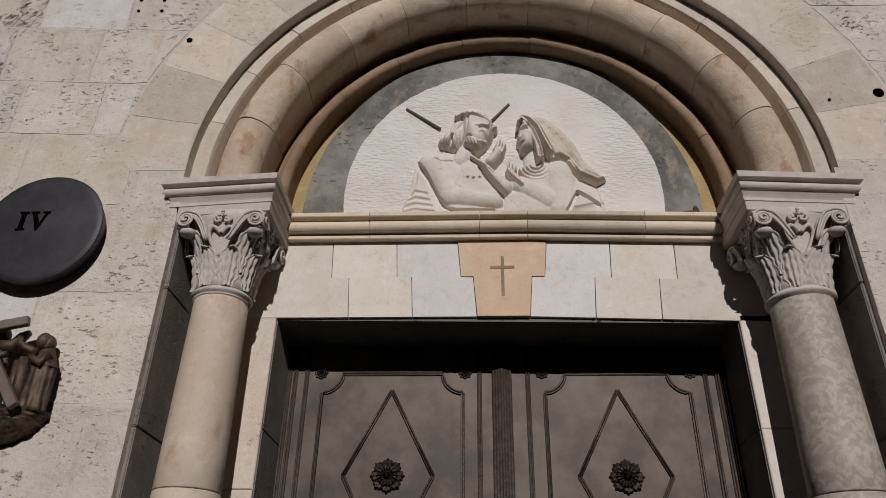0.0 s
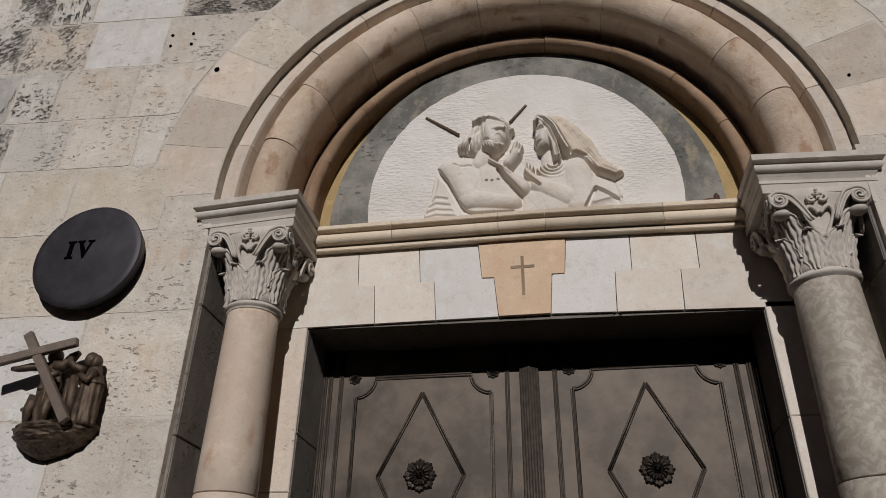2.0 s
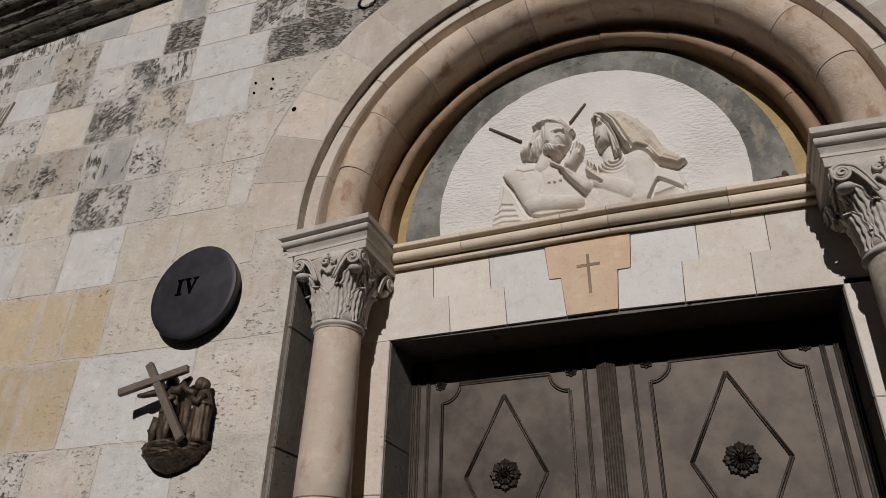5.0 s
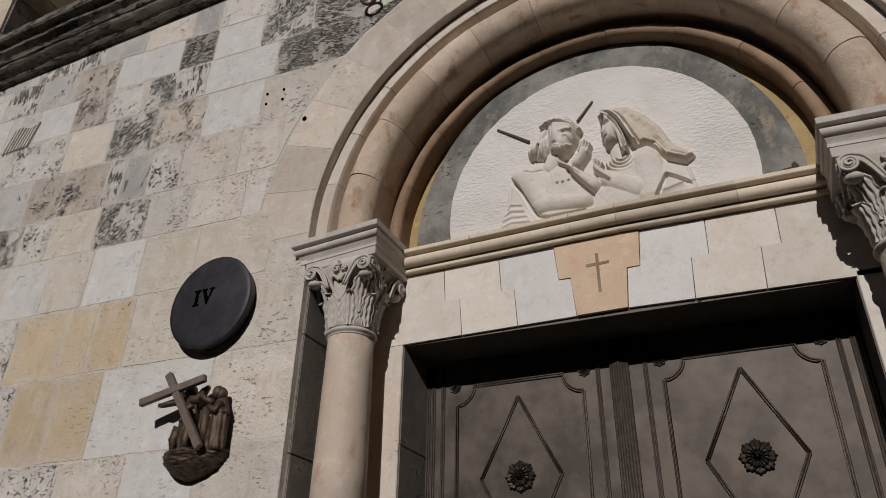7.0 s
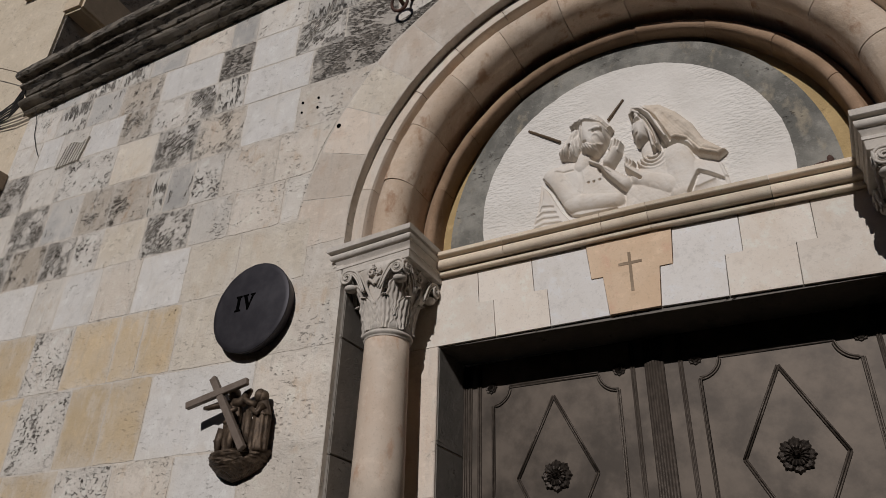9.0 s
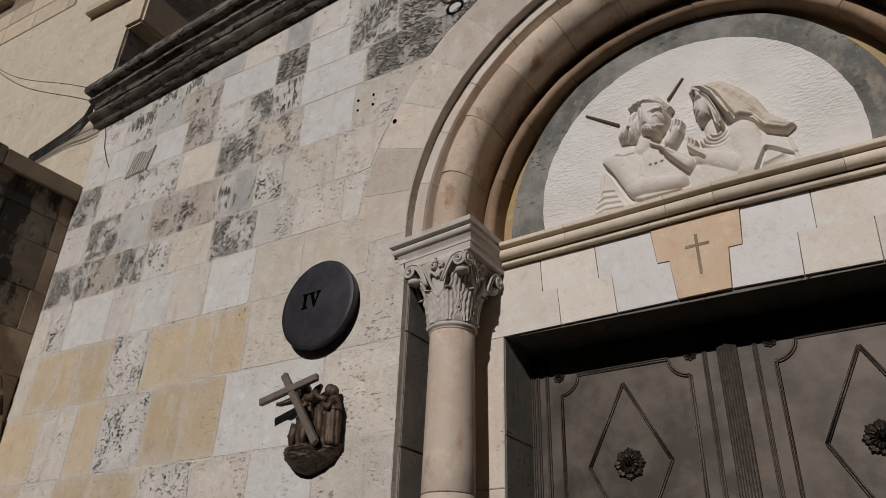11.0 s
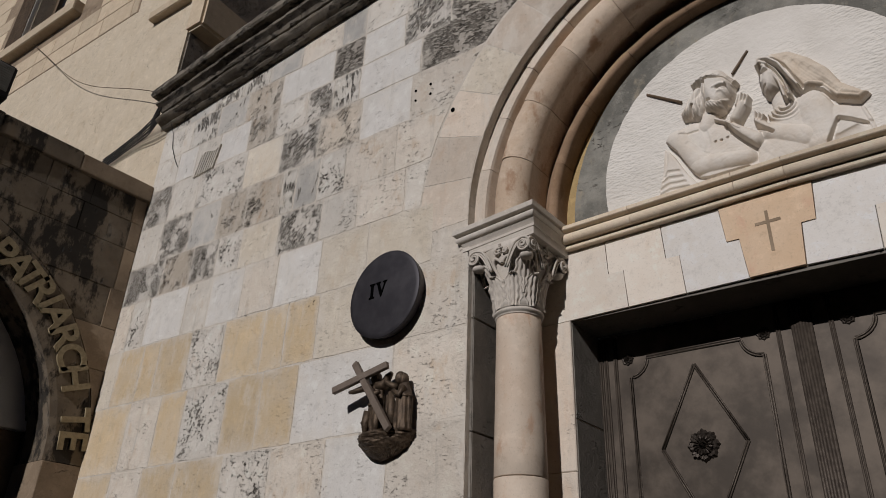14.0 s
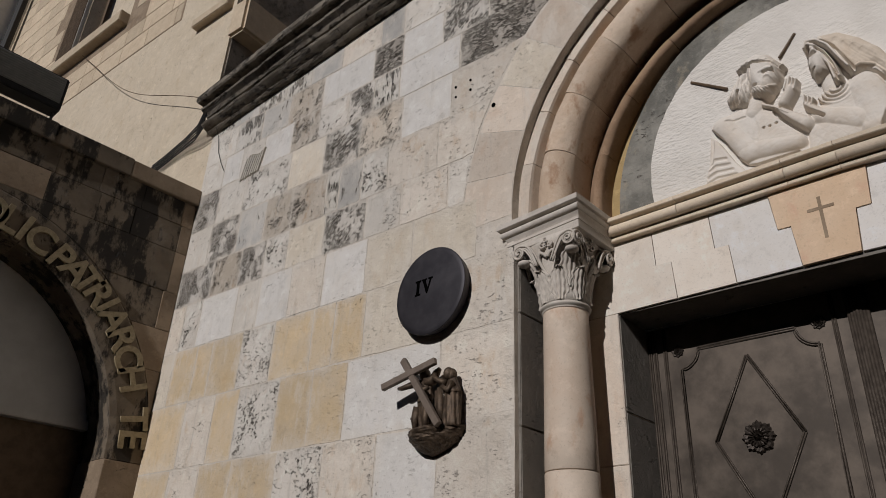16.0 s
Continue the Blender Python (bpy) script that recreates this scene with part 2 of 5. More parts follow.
M_RUBBLE = stone_mat("dark_rubble", (0.26, 0.22, 0.18), (0.34, 0.29, 0.235), (0.16, 0.12, 0.09), crust=0.9, pits=0.8, bump=0.03, own=False)
# out of view too, and coloured dark to weaken light from below
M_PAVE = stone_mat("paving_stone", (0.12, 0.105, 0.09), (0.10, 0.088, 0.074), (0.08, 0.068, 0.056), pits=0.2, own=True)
M_DOOR = plain_mat("bronze_sheet", (0.053, 0.0415, 0.0315), (0.124, 0.099, 0.077), rough=0.56, metal=0.45, scale=4.0, bump=0.0005)
M_MOULD = plain_mat("bronze_moulding", (0.065, 0.051, 0.040), (0.105, 0.084, 0.066), rough=0.52, metal=0.5, scale=40.0)
M_ROSE = plain_mat("dark_bronze", (0.05, 0.04, 0.033), (0.085, 0.069, 0.056), rough=0.5, metal=0.6, scale=40.0)
M_DISC = plain_mat("black_steel", (0.036, 0.033, 0.038), (0.052, 0.048, 0.053), rough=0.55, metal=0.5, scale=9.0, bump=0.0004)
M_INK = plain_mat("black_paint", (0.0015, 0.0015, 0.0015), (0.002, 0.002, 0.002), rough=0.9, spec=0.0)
M_BRONZE = plain_mat("brown_bronze", (0.060, 0.042, 0.029), (0.135, 0.095, 0.063), rough=0.55, metal=0.55, scale=30.0, bump=0.003)
M_TIMBER = plain_mat("grey_bronze_cross", (0.15, 0.115, 0.09), (0.19, 0.15, 0.12), rough=0.6, metal=0.3, scale=30.0)
M_GOLD = plain_mat("dull_gilt_letter", (0.33, 0.265, 0.16), (0.24, 0.19, 0.11), rough=0.6, metal=0.1, scale=30.0)
M_RUST = plain_mat("rusty_iron", (0.10, 0.045, 0.03), (0.05, 0.03, 0.022), rough=0.8, scale=25.0)
M_CABLE = plain_mat("black_cable", (0.02, 0.019, 0.018), (0.03, 0.028, 0.026), rough=0.7)
M_LAMPCASE = plain_mat("black_lamp_case", (0.02, 0.019, 0.018), (0.03, 0.028, 0.026), rough=0.6)
M_LAMPGLASS = plain_mat("grey_lamp_louvre", (0.20, 0.195, 0.18), (0.24, 0.23, 0.21), rough=0.5)
M_SIGN = plain_mat("grey_board", (0.56, 0.555, 0.54), (0.48, 0.475, 0.46), rough=0.7, scale=3.0)
M_SIGNRED = plain_mat("faded_red_paint", (0.22, 0.09, 0.05), (0.18, 0.08, 0.05), rough=0.7)
M_WOOD = plain_mat("brown_wood", (0.13, 0.085, 0.05), (0.09, 0.06, 0.035), rough=0.7, scale=12.0)
M_GLASS = plain_mat("dark_window_glass", (0.02, 0.02, 0.022), (0.03, 0.03, 0.032), rough=0.15, spec=0.6)
M_WHITEWASH = plain_mat("white_plaster", (0.62, 0.585, 0.525), (0.55, 0.52, 0.465), rough=0.9, scale=9.0, bump=0.004)


def carved_mat():
    """White carved stone with rows of chisel marks."""
    n = Nodes("carved_white_stone")
    v = n.coords(own=False)
    vor = n.add("ShaderNodeTexVoronoi", {"Vector": n.coords((38, 38, 85), own=False), "Scale": 1.0}).outputs[0]
    k = n.noise(v, 5.0, 5)
    n.put("Base Color", n.mix(n.step(k, 0.35, 0.7), (0.695, 0.655, 0.60), (0.63, 0.59, 0.535)))
    n.bsdf.inputs["Roughness"].default_value = 0.9
    n.bump(n.plus(n.mul(vor, n.step(n.noise(v, 4.0, 3), 0.35, 0.65)), n.plus(n.mul(n.noise(v, 60, 5), 0.6), n.mul(n.noise(v, 17, 4), 0.9))), 0.0050)
    return n.mat


M_CARVED = carved_mat()
M_FIGURE = plain_mat("white_relief_stone", (0.685, 0.635, 0.57), (0.62, 0.545, 0.46), rough=0.9, scale=6.0, bump=0.003)


# ---- mesh helpers ----
def finish(name, bm, material, smooth=False):
    bmesh.ops.recalc_face_normals(bm, faces=bm.faces[:])
    me = bpy.data.meshes.new(name)
    bm.to_mesh(me)
    bm.free()
    me.materials.append(material)
    if smooth:
        for p in me.polygons:
            p.use_smooth = True
    return me


def part(name, bm, material, parent=None, label="", smooth=False, at=None):
    """Links a bmesh as one mesh object under a thing or a part."""
    ob = new(name, finish(name, bm, material, smooth))
    if at is not None:
        ob.location = at
    ob.parent = parent
    if label:
        ob["label"] = label
    return ob


def thing(name, label, category, group="", kind="", at=(0, 0, 0)):
    ob = new(name)
    ob.location = at
    ob.empty_display_size = 0.1
    return tagged(ob, label, category, group, kind)


def add_box(bm, x0, x1, y0, y1, z0, z1, bevel=0.0):
    m = Matrix.LocRotScale(((x0 + x1) / 2, (y0 + y1) / 2, (z0 + z1) / 2), None, (x1 - x0, y1 - y0, z1 - z0))
    r = bmesh.ops.create_cube(bm, size=1.0, matrix=m)
    if bevel:
        edges = {e for v in r["verts"] for e in v.link_edges}
        bmesh.ops.bevel(bm, geom=list(edges), offset=bevel, segments=2, affect="EDGES")


def box(x0, x1, y0, y1, z0, z1, bevel=0.0):
    bm = bmesh.new()
    add_box(bm, x0, x1, y0, y1, z0, z1, bevel)
    return bm


def slab(poly, y0, y1, bevel=0.006):
    """An upright slab: its outline in x and z, its face at y0 with worn edges, its back at y1."""
    bm = bmesh.new()
    front = [bm.verts.new((x, y0, z)) for x, z in poly]
    back = [bm.verts.new((x, y1, z)) for x, z in poly]
    f = bm.faces.new(front)
    n = len(poly)
    for i in range(n):
        bm.faces.new((front[i], back[i], back[(i + 1) % n], front[(i + 1) % n]))
    bm.faces.new(back[::-1])
    if bevel:
        bmesh.ops.bevel(bm, geom=list(f.edges), offset=bevel, segments=1, affect="EDGES")
    return bm


def add_sweep(bm, profile, axis0, axis1):
    """A closed profile of (y, z) run along x from axis0 to axis1."""
    a = [bm.verts.new((axis0, y, z)) for y, z in profile]
    b = [bm.verts.new((axis1, y, z)) for y, z in profile]
    n = len(profile)
    for i in range(n):
        bm.faces.new((a[i], a[(i + 1) % n], b[(i + 1) % n], b[i]))
    bm.faces.new(a[::-1])
    bm.faces.new(b)


def add_arc(bm, profile, cx, cz, a0, a1, steps):
    """A closed profile of (radius, y) turned about the y axis through (cx, cz), from angle a0 to a1."""
    rings = []
    for k in range(steps + 1):
        a = a0 + (a1 - a0) * k / steps
        rings.append([bm.verts.new((cx + r * math.cos(a), y, cz + r * math.sin(a))) for r, y in profile])
    n = len(profile)
    for p, q in zip(rings, rings[1:]):
        for i in range(n):
            bm.faces.new((p[i], p[(i + 1) % n], q[(i + 1) % n], q[i]))
    bm.faces.new(rings[0][::-1])
    bm.faces.new(rings[-1])


def add_lathe(bm, profile, cx, cy, sides=32):
    """A profile of (radius, z) turned about the upright axis at (cx, cy)."""
    rings = []
    for r, z in profile:
        rings.append([bm.verts.new((cx + r * math.cos(2 * math.pi * k / sides), cy + r * math.sin(2 * math.pi * k / sides), z)) for k in range(sides)])
    for p, q in zip(rings, rings[1:]):
        for k in range(sides):
            bm.faces.new((p[k], p[(k + 1) % sides], q[(k + 1) % sides], q[k]))
    bm.faces.new(rings[0][::-1])
    bm.faces.new(rings[-1])


def add_tube(bm, pts, radius, sides=6):
    """A tube through points; radius is a number or one for each point."""
    pts = [Vector(p) for p in pts]
    rad = [radius] * len(pts) if isinstance(radius, (int, float)) else radius
    rings = []
    for i, p in enumerate(pts):
        d = (pts[min(i + 1, len(pts) - 1)] - pts[max(i - 1, 0)]).normalized()
        u = d.cross(Vector((0.31, 0.84, 0.44))).normalized()
        w = d.cross(u)
        rings.append([bm.verts.new(p + (u * math.cos(2 * math.pi * k / sides) + w * math.sin(2 * math.pi * k / sides)) * rad[i]) for k in range(sides)])
    for a, b in zip(rings, rings[1:]):
        for k in range(sides):
            bm.faces.new((a[k], a[(k + 1) % sides], b[(k + 1) % sides], b[k]))
    bm.faces.new(rings[0][::-1])
    bm.faces.new(rings[-1])


def add_ball(bm, centre, size, turn=None, rings=10):
    m = Matrix.LocRotScale(centre, turn, size)
    bmesh.ops.create_uvsphere(bm, u_segments=rings * 2, v_segments=rings, radius=1.0, matrix=m)


def roll(r, y, rad, a0, a1, n=12):
    """Part of a round moulding's profile, from angle a0 to a1 in degrees."""
    return [(r + rad * math.cos(radians(a0 + (a1 - a0) * k / n)), y + rad * math.sin(radians(a0 + (a1 - a0) * k / n))) for k in range(n + 1)]


# ---- plan: x along the facade from the door's middle, y into the wall, z up ----
LEFT, RIGHT = -5.0, 4.2
HALF = 1.365          # half the portal recess
RECESS = 0.335        # face of the lintel and jambs
DOOR_Y = 0.615
DOOR_HALF = 0.988
LINTEL_Z, SPRING = 2.985, 3.50
CX, CZ = 0.005, 3.535  # centre of the arch
R_WALL = 1.385
R_RING = 1.74
COURSES = [0.0, 0.40, 0.82, 1.24, 1.66, 2.07, 2.49, 2.96, 3.38, 3.765, 4.08, 4.44, 4.80, 5.10, 5.40, 5.70, 5.95]

# ---- ground, and unseen walls added to block sky and bounced light ----
ground = tagged(new("ground", finish("ground", box(-60, 60, -60, 40, -0.4, -0.012), M_ALLEY)), "unseen alley ground, darkened to cut bounced light", "ground", kind="structure")
light_block_back = tagged(new("wall_south", finish("wall_south", box(-9, 7, -11.6, -11.2, -0.01, 7.3, 0.02), M_ALLEY)), "unseen dark wall added to shade the ground and block low sky", "wall", kind="structure")
wall_east = tagged(new("wall_east", finish("wall_east", box(4.3, 4.8, -11.5, -0.3, 0, 13), M_ALLEY)), "unseen tall dark wall added to block sky light from the right", "wall", kind="structure")
wall_west = tagged(new("wall_west", finish("wall_west", box(-6.4, -5.7, -12, -4.0, 0, 5.4), M_ALLEY)), "unseen dark wall added to block sky light from the left", "wall", kind="structure")

# ---- facade wall ----
bm = bmesh.new()
add_box(bm, LEFT, -HALF - 0.004, 0.0, 0.9, 0, SPRING)
add_box(bm, HALF + 0.004, RIGHT, 0.0, 0.9, 0, SPRING)
TOP = 5.86
n_arc = 40
inner, outer = [], []
for k in range(n_arc + 1):
    a = math.pi * k / n_arc
    c, s = math.cos(a), math.sin(a)
    inner.append((CX + R_WALL * c, max(SPRING, CZ + R_WALL * s)))
    lim = min(((RIGHT - CX) if c > 0 else (LEFT - CX)) / c if abs(c) > 1e-6 else 1e9, (TOP - CZ) / s if s > 1e-6 else 1e9)
    outer.append((CX + lim * c, max(SPRING, CZ + lim * s)))
inner[0] = (inner[0][0], SPRING); inner[-1] = (inner[-1][0], SPRING)
outer[0] = (RIGHT, SPRING); outer[-1] = (LEFT, SPRING)
corner_r = min(range(n_arc + 1), key=lambda k: abs(outer[k][0] - RIGHT) + abs(outer[k][1] - TOP))
corner_l = min(range(n_arc + 1), key=lambda k: abs(outer[k][0] - LEFT) + abs(outer[k][1] - TOP))
outer[corner_r], outer[corner_l] = (RIGHT, TOP), (LEFT, TOP)
fi = [bm.verts.new((x, 0.0, z)) for x, z in inner]
fo = [bm.verts.new((x, 0.0, z)) for x, z in outer]
bi = [bm.verts.new((x, 0.9, z)) for x, z in inner]
bo = [bm.verts.new((x, 0.9, z)) for x, z in outer]
for k in range(n_arc):
    bm.faces.new((fi[k], fi[k + 1], fo[k + 1], fo[k]))
    bm.faces.new((fi[k], bi[k], bi[k + 1], fi[k + 1]))
    bm.faces.new((fo[k], fo[k + 1], bo[k + 1], bo[k]))
    bm.faces.new((bi[k], bo[k], bo[k + 1], bi[k + 1]))
wall_facade = tagged(new("wall_north", finish("wall_north", bm, M_MORTAR)), "weathered limestone ashlar church facade with dark crusted blocks", "wall", kind="structure")

# ---- portal: jambs, lintel, arch, tympanum ----
portal = thing("church_portal", "round-arched limestone portal with joggled lintel and carved tympanum", "portal", at=(0, 0, 0))
for sx in (-1, 1):
    cuts = [0.0, 0.62, 1.18, 1.72, 2.26, LINTEL_Z] if sx < 0 else [0.0, 0.7, 1.3, 1.9, 2.50, LINTEL_Z]
    for z0, z1 in zip(cuts, cuts[1:]):
        a, b = sorted((sx * DOOR_HALF, sx * (HALF + 0.002)))
        part("jamb_stone", slab([(a, z0 + 0.001), (b, z0 + 0.001), (b, z1 - 0.001), (a, z1 - 0.001)], RECESS, 0.9, 0.004), M_PINK if sx < 0 else M_LINTEL, portal)
    for z0, z1 in ((0.0, 0.9), (0.9, 1.7), (1.7, 2.42), (2.42, 2.98), (2.98, SPRING - 0.005)):
        x0, x1 = sorted((sx * (HALF - 0.012), sx * (HALF + 0.05)))
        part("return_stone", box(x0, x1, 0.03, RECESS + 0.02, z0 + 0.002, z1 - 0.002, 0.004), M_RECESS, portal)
    for z0, z1 in ((0.0, 0.7), (0.7, 1.35), (1.35, 1.95), (1.95, 2.5), (2.5, LINTEL_Z)):
        x0, x1 = sorted((sx * (DOOR_HALF - 0.004), sx * (DOOR_HALF + 0.03)))
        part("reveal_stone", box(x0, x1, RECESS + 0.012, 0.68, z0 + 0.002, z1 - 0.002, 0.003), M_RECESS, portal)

# joggled lintel; its right half is lowered to fit the camera's view
def view_dip(x, depth=0.026):
    return -depth * max(0.0, (x - 0.1) / 0.88)


UP = [-HALF, -0.772, -0.480, -0.203, 0.203, 0.484, 0.768, HALF]
LOW = [-HALF, -0.674, -0.394, -0.115, 0.113, 0.392, 0.670, HALF]
STEP_U = [-HALF, -0.764, -0.470, -0.186, 0.186, 0.476, 0.760, HALF]
STEP_L = [-HALF, -0.684, -0.404, -0.130, 0.128, 0.402, 0.680, HALF]
STEP_Z, CORN_Z = 3.178, 3.385
G = 0.0018
for i in range(7):
    poly = [(LOW[i] + G, LINTEL_Z), (LOW[i + 1] - G, LINTEL_Z), (STEP_L[i + 1] - G, STEP_Z)]
    poly += [(STEP_U[i + 1] - G, STEP_Z), (UP[i + 1] - G, CORN_Z), (UP[i] + G, CORN_Z), (STEP_U[i] + G, STEP_Z), (STEP_L[i] + G, STEP_Z)]
    if i == 0:
        poly = [poly[0], poly[1], poly[2], poly[3], poly[4], poly[5]]
    if i == 6:
        poly = [poly[0], poly[1], poly[4], poly[5], poly[6], poly[7]]
    key = i == 3
    poly = [(px, pz + (view_dip(px) if pz < CORN_Z - 0.01 else 0.0)) for px, pz in poly]
    part("lintel_stone", slab(poly, RECESS - (0.006 if key else 0.0), 0.66, 0.0012), M_KEY if key else (M_WHITE if i in (2, 4) else M_LINTEL), portal, "orange-tinted keystone that carries a dark cross" if key else "")
# dark slab added so that the lintel's underside looks shaded
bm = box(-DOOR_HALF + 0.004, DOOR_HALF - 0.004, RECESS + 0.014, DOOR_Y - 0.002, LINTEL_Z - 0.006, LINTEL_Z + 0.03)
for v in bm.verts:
    v.co.z += view_dip(v.co.x)
part("soffit_slab", bm, M_RECESS, portal, "dark slab that paints the shade under the lintel")
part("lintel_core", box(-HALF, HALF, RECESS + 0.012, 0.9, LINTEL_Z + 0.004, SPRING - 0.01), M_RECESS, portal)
# raised strips; their dark colour stands in for the shade of a cut
bm = bmesh.new()
add_box(bm, -0.0075, 0.0065, RECESS - 0.0075, RECESS - 0.004, 3.079, 3.276)
add_box(bm, -0.054, 0.053, RECESS - 0.0077, RECESS - 0.004, 3.214, 3.228)
part("incised_cross", bm, M_QUOIN, portal, "narrow latin cross of raised strips, coloured dark like a shaded cut")

# moulded string course over the lintel
profile = [(0.66, 3.360), (0.306, 3.360), (0.302, 3.364), (0.302, 3.378), (0.314, 3.381), (0.314, 3.385)] + [(0.290 - 0.027 * math.cos(radians(a)), 3.413 + 0.027 * math.sin(radians(a))) for a in range(-75, 80, 15)] + [(0.262, 3.442), (0.250, 3.445), (0.246, 3.449), (0.246, 3.467), (0.252, 3.471), (0.66, 3.471)]
cuts = [-1.0, -0.60, -0.10, 0.115, 0.635, 1.0]
for a, b in zip(cuts, cuts[1:]):
    bm = bmesh.new()
    add_sweep(bm, profile, a + 0.001, b - 0.001)
    for v in bm.verts:
        v.co.z += view_dip(v.co.x, 0.024)
    part("string_course", bm, M_CORN, portal, "buff moulded string course over the lintel")

# arch orders, each of separate voussoirs
BAND = [(1.303, 0.5), (1.303, 0.120), (1.311, 0.070), (1.317, 0.055), (R_WALL - 0.001, 0.055), (R_WALL - 0.001, 0.5)]
ROLL = [(1.304, 0.50), (1.304, 0.135)] + roll(1.207, 0.152, 0.096, -8, -196, 26) + [(1.116, 0.22), (1.117, 0.28), (1.118, 0.5)]
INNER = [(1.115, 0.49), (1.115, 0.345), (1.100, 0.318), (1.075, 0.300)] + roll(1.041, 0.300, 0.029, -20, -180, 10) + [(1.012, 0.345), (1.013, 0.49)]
for name, prof, count, mat, shift, lab in (("hood_voussoir", BAND, 13, M_PINK, 0.03, ""), ("roll_voussoir", ROLL, 11, M_ARCH, 0.0, "bulging roll-moulded arch stone"), ("inner_voussoir", INNER, 9, M_INNER_SHADE, 0.02, "")):
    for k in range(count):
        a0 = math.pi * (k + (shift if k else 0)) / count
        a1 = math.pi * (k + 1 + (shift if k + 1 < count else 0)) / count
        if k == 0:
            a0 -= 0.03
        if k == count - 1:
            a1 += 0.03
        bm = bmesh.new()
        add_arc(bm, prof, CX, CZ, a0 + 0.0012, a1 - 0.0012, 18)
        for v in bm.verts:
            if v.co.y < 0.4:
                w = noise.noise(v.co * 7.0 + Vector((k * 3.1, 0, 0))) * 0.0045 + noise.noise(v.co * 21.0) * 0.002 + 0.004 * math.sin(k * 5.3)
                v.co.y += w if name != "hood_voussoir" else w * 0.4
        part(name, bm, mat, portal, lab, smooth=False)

# tympanum
bm = slab([(CX + 1.04 * math.cos(math.pi * k / 40), 3.49 + 1.075 * math.sin(math.pi * k / 40)) for k in range(41)], 0.392, 0.9, 0)
part("tympanum_back", bm, M_YELLOW, portal, "ochre stone behind the tympanum")
bm = slab([(-0.003 + 0.938 * math.cos(math.pi * k / 48), 3.497 + 1.050 * math.sin(math.pi * k / 48)) for k in range(49)], 0.352, 0.38, 0.004)
part("tympanum_field", bm, M_SLATE, portal, "dark grey slate-like tympanum field")
pts = []
for k in range(141):
    a = radians(-10 + 200 * k / 140)
    w = 0.004 * noise.noise(Vector((k * 0.21, 0, 0))) + 0.006 * noise.noise(Vector((k * 0.6, 3, 0)))
    pts.append((0.008 + (0.752 + w) * math.cos(a), max(3.44, 3.622 + (0.758 + w) * math.sin(a))))
pts = [p for i, p in enumerate(pts) if i == 0 or math.dist(p, pts[i - 1]) > 0.004]
bm = slab(pts, 0.340, 0.353, 0.0015)
part("relief_ground", bm, M_CARVED, portal, "chiselled white stone ground of the relief")


# ---- carved relief of two half figures, one mesh ----
def capsule(X, Z, a, b, ra, rb, h):
    """Height of a rounded limb from a to b in the picture plane."""
    ax, az, bx, bz = *a, *b
    dx, dz = bx - ax, bz - az
    t = np.clip(((X - ax) * dx + (Z - az) * dz) / max(dx * dx + dz * dz, 1e-9), 0, 1)
    d = np.hypot(X - ax - t * dx, Z - az - t * dz)
    r = ra + (rb - ra) * t
    return h * np.clip(1 - (d / r) ** 2, 0, 1) ** 0.5


def mass(X, Z, pts, h, edge):
    """Height of a cushion over an outline, rounded off within edge of its rim."""
    inside = np.zeros(X.shape, bool)
    dist = np.full(X.shape, 9.0)
    for (ax, az), (bx, bz) in zip(pts, pts[1:] + pts[:1]):
        dx, dz = bx - ax, bz - az
        t = np.clip(((X - ax) * dx + (Z - az) * dz) / (dx * dx + dz * dz), 0, 1)
        dist = np.minimum(dist, np.hypot(X - ax - t * dx, Z - az - t * dz))
        if az != bz:
            inside ^= ((az > Z) != (bz > Z)) & (X < dx * (Z - az) / dz + ax)
    q = np.where(inside, np.clip(dist / edge, 0, 1), 0)
    return h * np.sqrt(np.clip(1 - (1 - q) ** 2, 0, 1))


